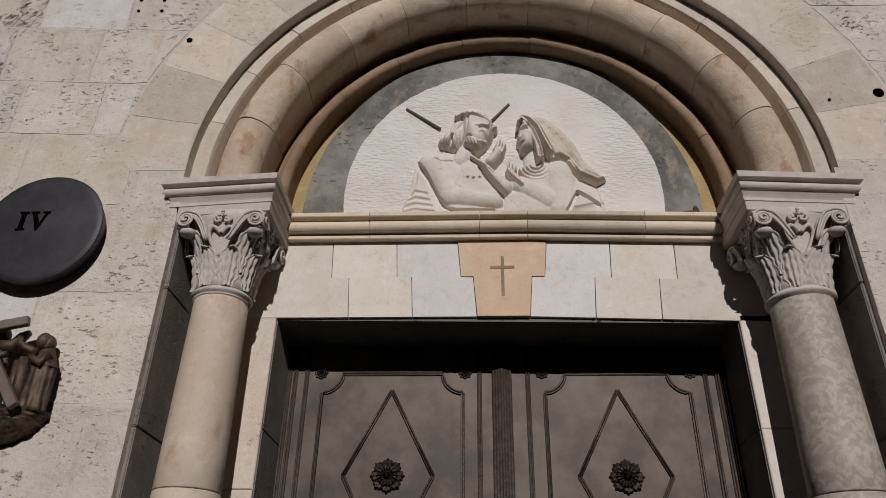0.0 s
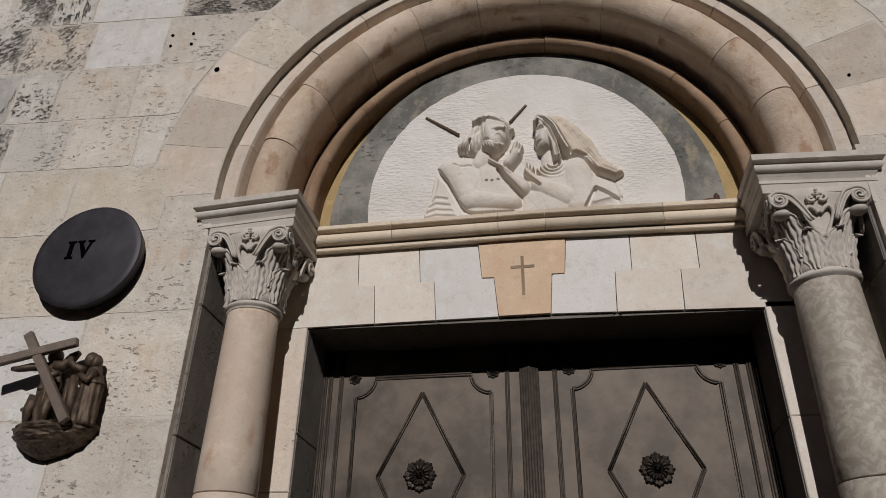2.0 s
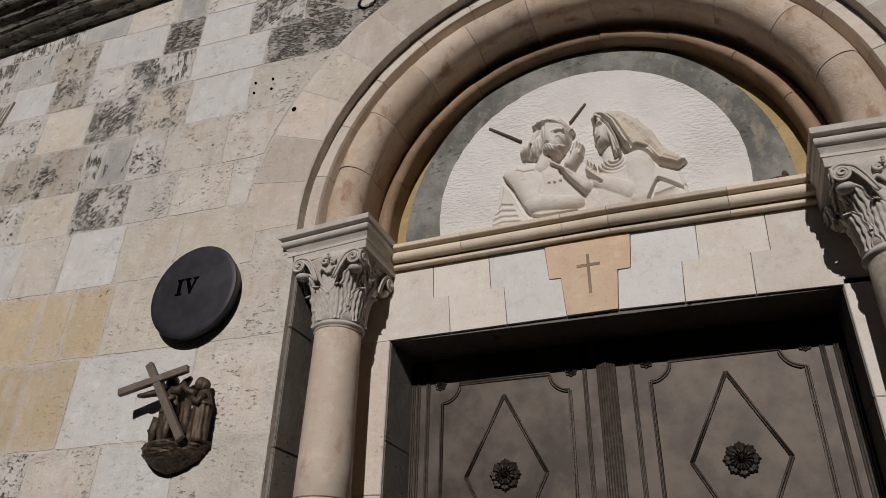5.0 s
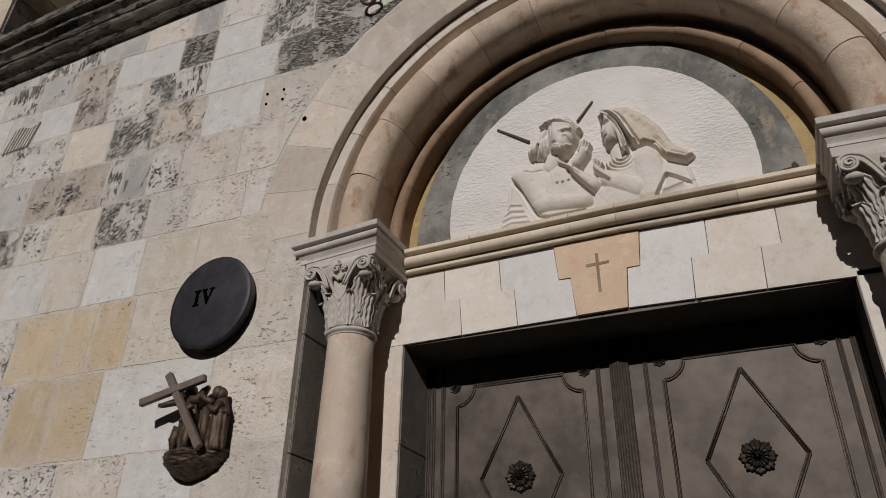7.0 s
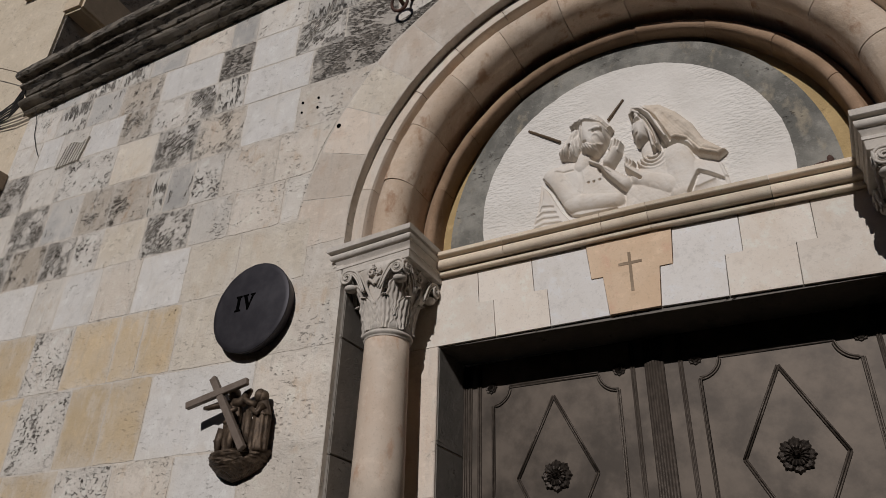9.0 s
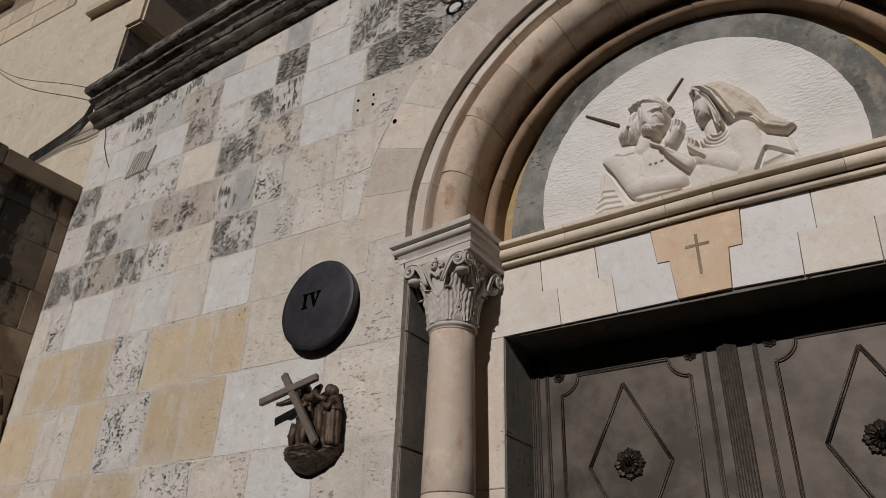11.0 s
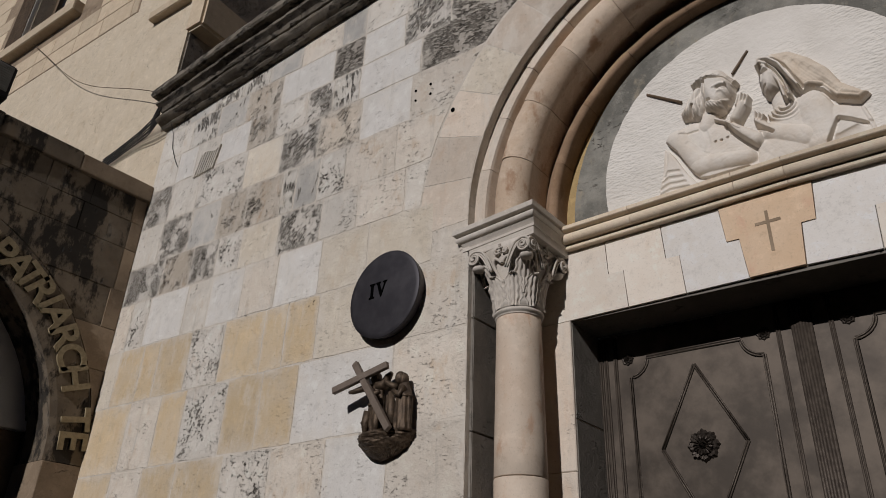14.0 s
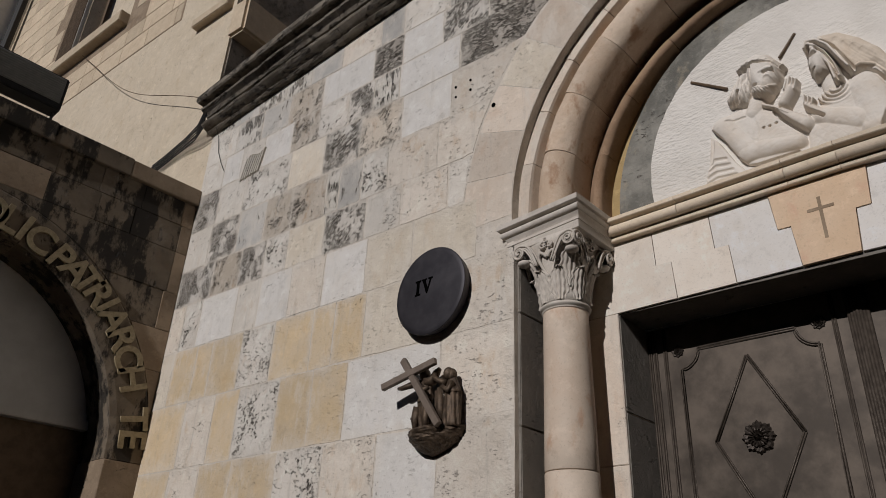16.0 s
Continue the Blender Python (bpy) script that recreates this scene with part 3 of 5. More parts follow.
def relief_figures():
    nx, nz = 500, 330
    xs, zs = np.linspace(-0.50, 0.56, nx), np.linspace(3.475, 4.13, nz)
    X, Z = np.meshgrid(xs, zs)
    H = np.zeros_like(X)

    def line(pts, r):
        c = np.zeros_like(X)
        for p, q in zip(pts, pts[1:]):
            c = np.maximum(c, capsule(X, Z, p, q, r, r, 1.0))
        return c

    def limb(a, b, ra, rb, h):
        nonlocal H
        H = np.maximum(H, capsule(X, Z, a, b, ra, rb, h))

    def cushion(pts, h, edge):
        nonlocal H
        H = np.maximum(H, mass(X, Z, pts, h, edge))

    def strand(pts, r, h):
        """A rope of even height over whatever lies below."""
        nonlocal H
        c = line(pts, r)
        H = np.where(c > 0, np.maximum(H, h - 0.010 + 0.010 * c), H)

    def ridge(pts, r, dh):
        """Raises (or cuts) a line on what is there."""
        nonlocal H
        c = line(pts, r)
        H = np.where((H > 0.004) | (dh < 0), np.clip(H + dh * c, 0, None), H)

    # bearded figure: sleeve, torso, arms
    cushion([(-0.405, 3.80), (-0.43, 3.65), (-0.462, 3.54), (-0.47, 3.475), (-0.25, 3.475), (-0.29, 3.57), (-0.35, 3.71)], 0.026, 0.03)
    for k, z in enumerate((3.515, 3.548, 3.582, 3.618)):
        ridge([(-0.455 + 0.012 * k, z - 0.006), (-0.40, z + 0.008), (-0.315 - 0.012 * k, z - 0.004)], 0.010, -0.010)
    ridge([(-0.395, 3.77), (-0.405, 3.68), (-0.43, 3.60)], 0.010, -0.012)
    cushion([(-0.41, 3.81), (-0.36, 3.855), (-0.24, 3.865), (-0.12, 3.83), (-0.03, 3.76), (0.01, 3.62), (0.02, 3.475), (-0.24, 3.475), (-0.29, 3.58), (-0.35, 3.715)], 0.034, 0.10)
    limb((-0.335, 3.79), (-0.235, 3.605), 0.062, 0.058, 0.056)
    limb((-0.24, 3.60), (-0.03, 3.562), 0.058, 0.044, 0.058)
    ridge([(-0.41, 3.805), (-0.352, 3.712), (-0.300, 3.590), (-0.262, 3.532), (-0.21, 3.514), (-0.035, 3.508)], 0.012, -0.09)
    ridge([(-0.275, 3.73), (-0.225, 3.66), (-0.20, 3.645)], 0.014, -0.005)
    ridge([(-0.31, 3.802), (-0.23, 3.795)], 0.008, -0.009)
    ridge([(-0.20, 3.80), (-0.185, 3.70), (-0.20, 3.65)], 0.014, -0.004)
    for k in range(3):
        ridge([(-0.19 + 0.02 * k, 3.625 - 0.022 * k), (-0.10, 3.655 - 0.028 * k), (-0.01, 3.64 - 0.034 * k)], 0.018, 0.002)
    for px, pz in ((-0.155, 3.700), (-0.128, 3.697), (-0.098, 3.700), (-0.058, 3.704)):
        ridge([(px, pz), (px + 0.002, pz)], 0.006, -0.02)
    # neck, head, hair
    limb((-0.19, 3.81), (-0.13, 3.90), 0.045, 0.05, 0.040)
    cushion([(-0.203, 4.07), (-0.165, 4.10), (-0.115, 4.108), (-0.06, 4.078), (-0.02, 4.01), (-0.022, 3.958), (-0.040, 3.910), (-0.066, 3.872), (-0.108, 3.846), (-0.138, 3.862), (-0.162, 3.895), (-0.185, 3.97)], 0.097, 0.052)
    limb((-0.142, 3.892), (-0.106, 3.868), 0.034, 0.026, 0.098)
    for k in range(6):
        x0 = -0.158 + 0.014 * k
        ridge([(x0, 3.895 - 0.006 * k), (x0 + 0.012, 3.858)], 0.004, -0.007)
    cushion([(-0.200, 4.068), (-0.238, 4.01), (-0.275, 3.955), (-0.300, 3.915), (-0.290, 3.884), (-0.258, 3.880), (-0.232, 3.860), (-0.200, 3.868), (-0.168, 3.905), (-0.150, 4.02)], 0.082, 0.050)
    for k in range(7):
        t = (k + 0.5) / 7
        p, q = Vector((-0.202 + 0.046 * t, 4.050 - 0.020 * t)), Vector((-0.288 + 0.108 * t, 3.892 - 0.022 * math.sin(math.pi * t)))
        path = [tuple(p.lerp(q, m / 6) + Vector((-0.012 * math.sin(math.pi * m / 6) + 0.004 * math.sin(m * 1.9 + k), 0))) for m in range(7)]
        ridge(path, 0.0055, -0.011 if k % 2 else -0.007)
    ridge([(-0.150, 4.03), (-0.158, 3.97), (-0.172, 3.91)], 0.006, -0.018)
    ridge([(-0.228, 3.93), (-0.240, 3.885)], 0.008, -0.035)
    ridge([(-0.152, 3.915), (-0.142, 3.908)], 0.011, -0.030)
    ridge([(-0.108, 3.966), (-0.080, 3.972), (-0.052, 3.964)], 0.008, 0.006)
    ridge([(-0.090, 3.952), (-0.058, 3.950)], 0.011, -0.014)
    ridge([(-0.084, 3.950), (-0.064, 3.949)], 0.005, 0.006)
    ridge([(-0.030, 3.955), (-0.026, 3.945)], 0.009, -0.022)
    ridge([(-0.046, 3.968), (-0.038, 3.928), (-0.034, 3.906)], 0.009, 0.017)
    ridge([(-0.085, 3.918), (-0.075, 3.900)], 0.016, -0.009)
    ridge([(-0.100, 3.872), (-0.062, 3.888), (-0.040, 3.884)], 0.008, 0.009)
    ridge([(-0.076, 3.873), (-0.050, 3.871)], 0.005, -0.014)
    for k in range(14):
        t = k / 13
        px, pz = -0.203 + 0.180 * t, 4.036 + 0.016 * math.sin(math.pi * t) - 0.056 * t * t
        limb((px - 0.010, pz + 0.004 * (-1) ** k), (px + 0.010, pz - 0.004 * (-1) ** k), 0.008, 0.008, 0.064 + 0.043 * math.sin(math.pi * min(1.0, t + 0.08)) ** 0.5)
    ridge([(-0.195, 4.020), (-0.13, 4.034), (-0.06, 4.004), (-0.028, 3.970)], 0.005, -0.012)
    strand([(-0.135, 3.815), (-0.075, 3.770)], 0.008, 0.052)
    # raised palms
    limb((-0.046, 3.780), (-0.004, 3.838), 0.032, 0.030, 0.070)
    for k in range(4):
        limb((-0.028 + 0.013 * k, 3.838 - 0.004 * k), (-0.008 + 0.012 * k, 3.896 - 0.010 * abs(k - 1)), 0.0085, 0.007, 0.074 - 0.003 * k)
    limb((-0.066, 3.738), (0.02, 3.640), 0.030, 0.044, 0.064)
    for k in range(4):
        limb((-0.062 + 0.010 * k, 3.745 - 0.012 * k), (-0.086 + 0.010 * k, 3.768 - 0.012 * k), 0.008, 0.007, 0.070)
    ridge([(-0.095, 3.765), (-0.070, 3.715), (-0.025, 3.650), (0.02, 3.592)], 0.010, -0.07)
    # veiled figure: body, sleeves, neck
    cushion([(0.00, 3.475), (0.02, 3.62), (0.08, 3.71), (0.19, 3.80), (0.30, 3.80), (0.38, 3.70), (0.46, 3.65), (0.48, 3.56), (0.49, 3.475)], 0.034, 0.09)
    limb((0.285, 3.735), (0.285, 3.53), 0.085, 0.075, 0.050)
    limb((0.09, 3.655), (0.23, 3.575), 0.048, 0.060, 0.052)
    limb((0.045, 3.725), (0.088, 3.660), 0.024, 0.030, 0.056)
    for k in range(3):
        limb((0.038 + 0.013 * k, 3.735 - 0.010 * k), (0.044 + 0.016 * k, 3.778 - 0.016 * k), 0.008, 0.006, 0.060)
    ridge([(0.010, 3.745), (0.05, 3.690), (0.10, 3.640)], 0.008, -0.035)
    for k in range(4):
        ridge([(0.05 + 0.05 * k, 3.60 - 0.012 * k), (0.10 + 0.05 * k, 3.53 - 0.010 * k)], 0.020, 0.002)
        ridge([(0.235 + 0.03 * k, 3.74 - 0.01 * k), (0.225 + 0.035 * k, 3.62), (0.25 + 0.025 * k, 3.52)], 0.018, 0.002)
    ridge([(0.308, 3.50), (0.360, 3.606), (0.405, 3.578), (0.455, 3.540)], 0.009, -0.06)
    ridge([(0.35, 3.50), (0.44, 3.52)], 0.030, -0.014)
    ridge([(0.46, 3.64), (0.475, 3.56)], 0.012, 0.010)
    limb((0.15, 3.86), (0.16, 3.76), 0.040, 0.045, 0.030)
    for rr in (0.026, 0.044, 0.062, 0.080):
        pts = [(0.172 + rr * math.cos(a), 3.770 + rr * 1.05 * math.sin(a)) for a in [math.pi * (1.10 + 0.80 * k / 8) for k in range(9)]]
        strand(pts, 0.007, 0.050 - rr * 0.16)
    # veil, then the face and the hood's rim
    cushion([(0.105, 4.03), (0.150, 4.078), (0.236, 4.053), (0.311, 3.977), (0.369, 3.890), (0.407, 3.785), (0.500, 3.680), (0.456, 3.652), (0.372, 3.700), (0.331, 3.790), (0.25, 3.800), (0.20, 3.90), (0.16, 3.98)], 0.062, 0.05)
    for k in range(4):
        ridge([(0.22 + 0.03 * k, 3.99 - 0.035 * k), (0.27 + 0.03 * k, 3.88 - 0.02 * k), (0.33 + 0.03 * k, 3.80 - 0.03 * k)], 0.018, -0.004)
    ridge([(0.245, 3.812), (0.290, 3.818), (0.331, 3.800), (0.375, 3.712), (0.456, 3.665), (0.490, 3.683)], 0.010, 0.012)
    ridge([(0.245, 3.792), (0.295, 3.795), (0.325, 3.775), (0.365, 3.690), (0.456, 3.640)], 0.010, -0.030)
    cushion([(0.102, 4.005), (0.094, 3.962), (0.084, 3.905), (0.094, 3.865), (0.100, 3.838), (0.125, 3.828), (0.165, 3.852), (0.180, 3.93), (0.15, 4.00)], 0.094, 0.045)
    ridge([(0.105, 3.945), (0.096, 3.920), (0.090, 3.904)], 0.008, 0.013)
    ridge([(0.110, 3.950), (0.130, 3.948)], 0.010, -0.024)
    ridge([(0.098, 3.873), (0.118, 3.873)], 0.005, -0.015)
    ridge([(0.108, 3.970), (0.135, 3.966)], 0.007, 0.007)
    rim = [(0.094, 3.995), (0.110, 4.026), (0.150, 4.014), (0.188, 3.965), (0.214, 3.890), (0.245, 3.812)]
    strand(rim, 0.008, 0.096)
    for off, h in ((0.022, 0.094), (0.042, 0.088)):
        strand([(0.112 + off * 0.2, 4.030 - off), (0.148 - off * 0.2, 4.008 - off), (0.186 - off * 0.8, 3.945 - off * 0.2), (0.208 - off * 0.8, 3.87), (0.222 - off * 0.9, 3.78)], 0.008, h)
        ridge([(0.146 - (off - 0.011) * 0.2, 4.008 - off + 0.011), (0.186 - (off - 0.011) * 0.8, 3.945), (0.210 - (off - 0.011) * 0.8, 3.87), (0.226 - (off - 0.011) * 0.9, 3.79)], 0.0055, -0.030)
    ridge([(0.120, 4.042), (0.160, 4.024), (0.202, 3.968), (0.229, 3.890), (0.258, 3.815)], 0.008, -0.026)
    cloth = mass(X, Z, [(0.15, 4.075), (0.236, 4.051), (0.311, 3.975), (0.369, 3.888), (0.407, 3.785), (0.500, 3.68), (0.456, 3.652), (0.372, 3.70), (0.331, 3.79), (0.26, 3.81), (0.225, 3.92), (0.17, 4.02)], 1.0, 0.02)
    grain = np.array([[noise.fractal(Vector((x * 20, z * 20, 0.0)), 0.9, 2.0, 4) for x in xs] for z in zs])
    H = np.where(H > 0.003, H + 0.0020 * grain, H)
    for _ in range(2):
        P = np.pad(H, 1, mode="edge")
        H = (4 * H + P[:-2, 1:-1] + P[2:, 1:-1] + P[1:-1, :-2] + P[1:-1, 2:]) / 8
    keep = H > 0.0006
    cell = keep[:-1, :-1] | keep[1:, :-1] | keep[:-1, 1:] | keep[1:, 1:]
    index = np.arange(nx * nz).reshape(nz, nx)
    quads = np.stack((index[:-1, :-1], index[:-1, 1:], index[1:, 1:], index[1:, :-1]), -1)[cell]
    used = np.unique(quads)
    remap = np.zeros(nx * nz, int)
    remap[used] = np.arange(len(used))
    co = np.stack((X, 0.3445 - H, Z), -1).reshape(-1, 3)[used]
    me = bpy.data.meshes.new("carved_relief")
    me.from_pydata(co.tolist(), [], remap[quads].tolist())
    me.materials.append(M_FIGURE)
    me.materials.append(M_VEIL)
    me.polygons.foreach_set("material_index", (cloth[:-1, :-1][cell] > 0.5).astype(np.int32))
    me.polygons.foreach_set("use_smooth", np.ones(len(quads), bool))
    me.update()
    return me


relief = tagged(new("carved_relief", relief_figures()), "white stone relief of two robed half figures facing each other", "relief")


for p, q in (((-0.465, 0.337, 4.148), (-0.290, 0.330, 4.010)), ((0.056, 0.337, 4.166), (-0.030, 0.330, 4.060))):
    bm = bmesh.new()
    add_tube(bm, [p, q], 0.0072, 6)
    part("cross_beam_end", bm, M_WOOD, portal, "brown end of a cross beam in the relief")


bm = bmesh.new()
add_ball(bm, (0, 0, 0.012), (0.055, 0.030, 0.022), None, 8)
add_ball(bm, (0.030, 0, 0.030), (0.014, 0.014, 0.034), None, 8)
for v in bm.verts:
    v.co += Vector((1, 1, 1)) * 0.006 * noise.noise(v.co * 60.0)
fragment = tagged(new("broken_fragment", finish("broken_fragment", bm, M_RUST)), "small rusty brown broken fragment lying on the string course", "fragment")
fragment.location = (0.850, 0.300, 3.449)


# ---- columns with leaf capitals ----
def add_leaf(bm, base, out, up_h, width, curl, ribs=5):
    """A ribbed leaf rising from base, leaning along out and curling over at its tip."""
    out = Vector(out).normalized()
    side = Vector((0, 0, 1)).cross(out)
    nu, nv = 22, 16
    grid = []
    for j in range(nv + 1):
        t = j / nv
        if t < 0.78:
            z, o = up_h * t / 0.78 * 0.98, curl * 0.55 * (t / 0.78) ** 2.2
        else:
            a = (t - 0.78) / 0.22 * 2.6
            z, o = up_h * (0.98 + 0.10 * math.sin(a)), curl * (0.55 + 0.45 * (1 - math.cos(a)) / 1.6)
        w = width * (0.55 + 0.55 * math.sin(math.pi * min(1, t * 1.05)) ** 0.8) * (1 - 0.45 * max(0, t - 0.7) / 0.3)
        w *= 1 + 0.14 * math.cos(t * 26)
        row = []
        for i in range(nu + 1):
            s = -1 + 2 * i / nu
            ridge = (0.006 * math.cos(s * math.pi * ribs) + 0.0025 * math.cos(t * 26 + abs(s) * 5)) * (1 - 0.3 * t) + 0.010 * (1 - abs(s))
            p = Vector(base) + side * (s * w / 2) + out * (o + ridge - 0.35 * width * s * s * 0.3) + Vector((0, 0, z))
            row.append(p)
        grid.append(row)
    f = [[bm.verts.new(p) for p in row] for row in grid]
    b = [[bm.verts.new(p - out * 0.016) for p in row] for row in grid]
    for j in range(nv):
        for i in range(nu):
            bm.faces.new((f[j][i], f[j][i + 1], f[j + 1][i + 1], f[j + 1][i]))
            bm.faces.new((b[j][i], b[j + 1][i], b[j + 1][i + 1], b[j][i + 1]))
        bm.faces.new((f[j][0], f[j + 1][0], b[j + 1][0], b[j][0]))
        bm.faces.new((f[j][nu], b[j][nu], b[j + 1][nu], f[j + 1][nu]))
    for i in range(nu):
        bm.faces.new((f[nv][i], f[nv][i + 1], b[nv][i + 1], b[nv][i]))


def add_volute(bm, centre, u, n, radius, sense):
    """A spiral scroll in the plane of u and the upright, facing n, with its stalk from below."""
    u, n, w = Vector(u).normalized(), Vector(n).normalized(), Vector((0, 0, 1))
    c = Vector(centre)
    for inset, thick, lift_out in ((0.0, 0.0062, 0.004), (0.017, 0.0055, 0.003), (0.0085, 0.0085, -0.004)):
        pts, rad = [], []
        for k in range(8):
            t = k / 8
            pts.append(c + u * (-sense * (radius * (2.6 - 1.9 * t) - inset * 0.9)) + w * (-radius * 2.3 + (radius * 3.1 - inset) * math.sin(t * math.pi / 2)) + n * lift_out)
            rad.append(thick * (0.7 + 0.3 * t))
        for k in range(34):
            a = math.pi / 2 + 0.25 - k / 33 * (math.pi * 3.4)
            r = max(0.004, (radius - inset) * (1 - 0.80 * k / 33))
            pts.append(c + u * (sense * r * math.cos(a)) + w * (r * math.sin(a)) + n * (0.012 * k / 33 + lift_out))
            rad.append(thick * (1 - 0.35 * k / 33))
        add_tube(bm, pts, rad, 6)


def moulded_ring(bm, levels, back, dip=(0.0, 0.0)):
    """A moulded block: levels of (half width left, half width right, front, z), open to the wall at back."""
    rings = [[bm.verts.new(p) for p in ((a, f, z + dip[0]), (b, f, z + dip[1]), (b, back, z + dip[1]), (a, back, z + dip[0]))] for a, b, f, z in levels]
    for p, q in zip(rings, rings[1:]):
        for k in range(4):
            bm.faces.new((p[k], p[(k + 1) % 4], q[(k + 1) % 4], q[k]))
    bm.faces.new(rings[0][::-1])
    bm.faces.new(rings[-1])


def glide(pts, steps=4):
    """A smooth path through points."""
    pts = [Vector(p) for p in pts]
    out = []
    for i in range(len(pts) - 1):
        a, b, c, d = pts[max(i - 1, 0)], pts[i], pts[i + 1], pts[min(i + 2, len(pts) - 1)]
        for k in range(steps):
            t = k / steps
            out.append(0.5 * (2 * b + (c - a) * t + (2 * a - 5 * b + 4 * c - d) * t * t + (3 * b - a - 3 * c + d) * t ** 3))
    return out + [pts[-1]]


def column(cx, cy, shaft_mat, label, flip, slim=1.0):
    c = thing("column", label, "column", "portal columns", at=(cx, cy, 0))
    bm = bmesh.new()
    add_box(bm, -0.19, 0.19, -0.17, 0.17, 0.0, 0.12, 0.006)
    part("plinth", bm, M_CAP, c)
    bm = bmesh.new()
    add_lathe(bm, [(0.175, 0.12)] + [(0.150 + 0.03 * math.sin(math.pi * k / 8), 0.12 + 0.06 * k / 8) for k in range(9)] + [(0.148, 0.20), (0.15, 0.22)] + [(0.140 + 0.018 * math.sin(math.pi * k / 8), 0.225 + 0.035 * k / 8) for k in range(9)] + [(0.138, 0.27)], 0, 0, 36)
    part("base", bm, M_CAP, c, smooth=True)
    drop = -0.026 if flip else 0.0
    for z0, z1, r0, r1 in ((0.27, 2.205, 0.135, 0.131), (2.209, 2.965 + drop, 0.1305, 0.118)):
        bm = bmesh.new()
        r0, r1 = r0 * slim, r1 * slim
        prof = [(r0 - 0.002, z0)] + [(r0 + (r1 - r0) * k / 6, z0 + 0.003 + (z1 - z0 - 0.006) * k / 6) for k in range(7)] + [(r1 - 0.002, z1)]
        add_lathe(bm, prof, 0, 0, 48)
        part("shaft", bm, shaft_mat, c, smooth=True)
    bm = bmesh.new()
    add_lathe(bm, [(0.117, 2.962)] + [(0.119 * slim + 0.0145 * math.sin(math.pi * k / 8), 2.964 + 0.032 * k / 8) for k in range(9)] + [(0.118, 3.0)], 0, 0, 40)
    part("astragal", bm, M_CAP, c, "rounded ring below the capital", smooth=True)
    # bell, round below and square above
    bm = bmesh.new()
    rings = []
    for k in range(11):
        t = k / 10
        ring = []
        for i in range(48):
            a = 2 * math.pi * i / 48
            ca, sa = math.cos(a), math.sin(a)
            sq = 1 / max(abs(ca), abs(sa))
            r = 0.117 + 0.035 * t ** 2.4
            k2 = t ** 2
            rr = r * ((1 - k2) + k2 * sq * 1.02)
            ring.append(bm.verts.new((rr * ca, rr * sa, 2.995 + 0.335 * t)))
        rings.append(ring)
    for p, q in zip(rings, rings[1:]):
        for i in range(48):
            bm.faces.new((p[i], p[(i + 1) % 48], q[(i + 1) % 48], q[i]))
    bm.faces.new(rings[0][::-1])
    bm.faces.new(rings[-1])
    part("capital_bell", bm, M_CAP, c, smooth=True)
    for k in range(8):
        a = 2 * math.pi * k / 8 + math.pi / 8
        d = Vector((math.cos(a), math.sin(a), 0))
        bm = bmesh.new()
        add_leaf(bm, d * 0.116 + Vector((0, 0, 2.995)), d, 0.150, 0.098, 0.045)
        part("acanthus_leaf", bm, M_CAP, c, smooth=True)
    for k in range(4):
        a = 2 * math.pi * k / 4 + math.pi / 4
        d = Vector((math.cos(a), math.sin(a), 0))
        bm = bmesh.new()
        add_leaf(bm, d * 0.118 + Vector((0, 0, 3.06)), d, 0.165, 0.100, 0.105)
        part("corner_leaf", bm, M_CAP, c, smooth=True)
        bm = bmesh.new()
        for face in (Vector((round(math.cos(2 * math.pi * k / 4)), round(math.sin(2 * math.pi * k / 4)), 0)), Vector((round(math.cos(2 * math.pi * (k + 1) / 4)), round(math.sin(2 * math.pi * (k + 1) / 4)), 0))):
            u = Vector((0, 0, 1)).cross(face)
            sense = 1 if u.dot(d) > 0 else -1
            centre = face * 0.172 + u * (sense * 0.145) + Vector((0, 0, 3.268))
            add_volute(bm, centre, u, face, 0.041, sense)
        add_ball(bm, d * 0.200 + Vector((0, 0, 3.222)), (0.034, 0.034, 0.020))
        part("volute", bm, M_CAP, c, smooth=True)
    for k in range(4):
        a = 2 * math.pi * k / 4
        face = Vector((round(math.cos(a)), round(math.sin(a)), 0))
        u = Vector((0, 0, 1)).cross(face)
        bm = bmesh.new()
        for du, dz, r in ((0.0, 0.013, 0.008), (0.013, -0.006, 0.007), (-0.013, -0.006, 0.007), (0.0, -0.008, 0.006), (0.0, 0.002, 0.006)):
            add_ball(bm, face * 0.166 + u * du + Vector((0, 0, 3.300 + dz)), (r, r, r), rings=5)
        part("capital_flower", bm, M_CAP, c, smooth=True)
        bm = bmesh.new()
        for sg in (-1, 1):
            add_tube(bm, glide([face * d + u * (sg * h) + Vector((0, 0, z)) for h, d, z in ((0.006, 0.126, 3.120), (0.030, 0.130, 3.165), (0.048, 0.136, 3.205), (0.050, 0.143, 3.232), (0.036, 0.148, 3.248), (0.020, 0.148, 3.240), (0.004, 0.142, 3.222))]), 0.0085, 7)
            add_tube(bm, glide([face * d + u * (sg * h) + Vector((0, 0, z)) for h, d, z in ((0.058, 0.132, 3.190), (0.066, 0.142, 3.235), (0.086, 0.152, 3.278), (0.116, 0.160, 3.304), (0.150, 0.166, 3.312))]), 0.0075, 7)
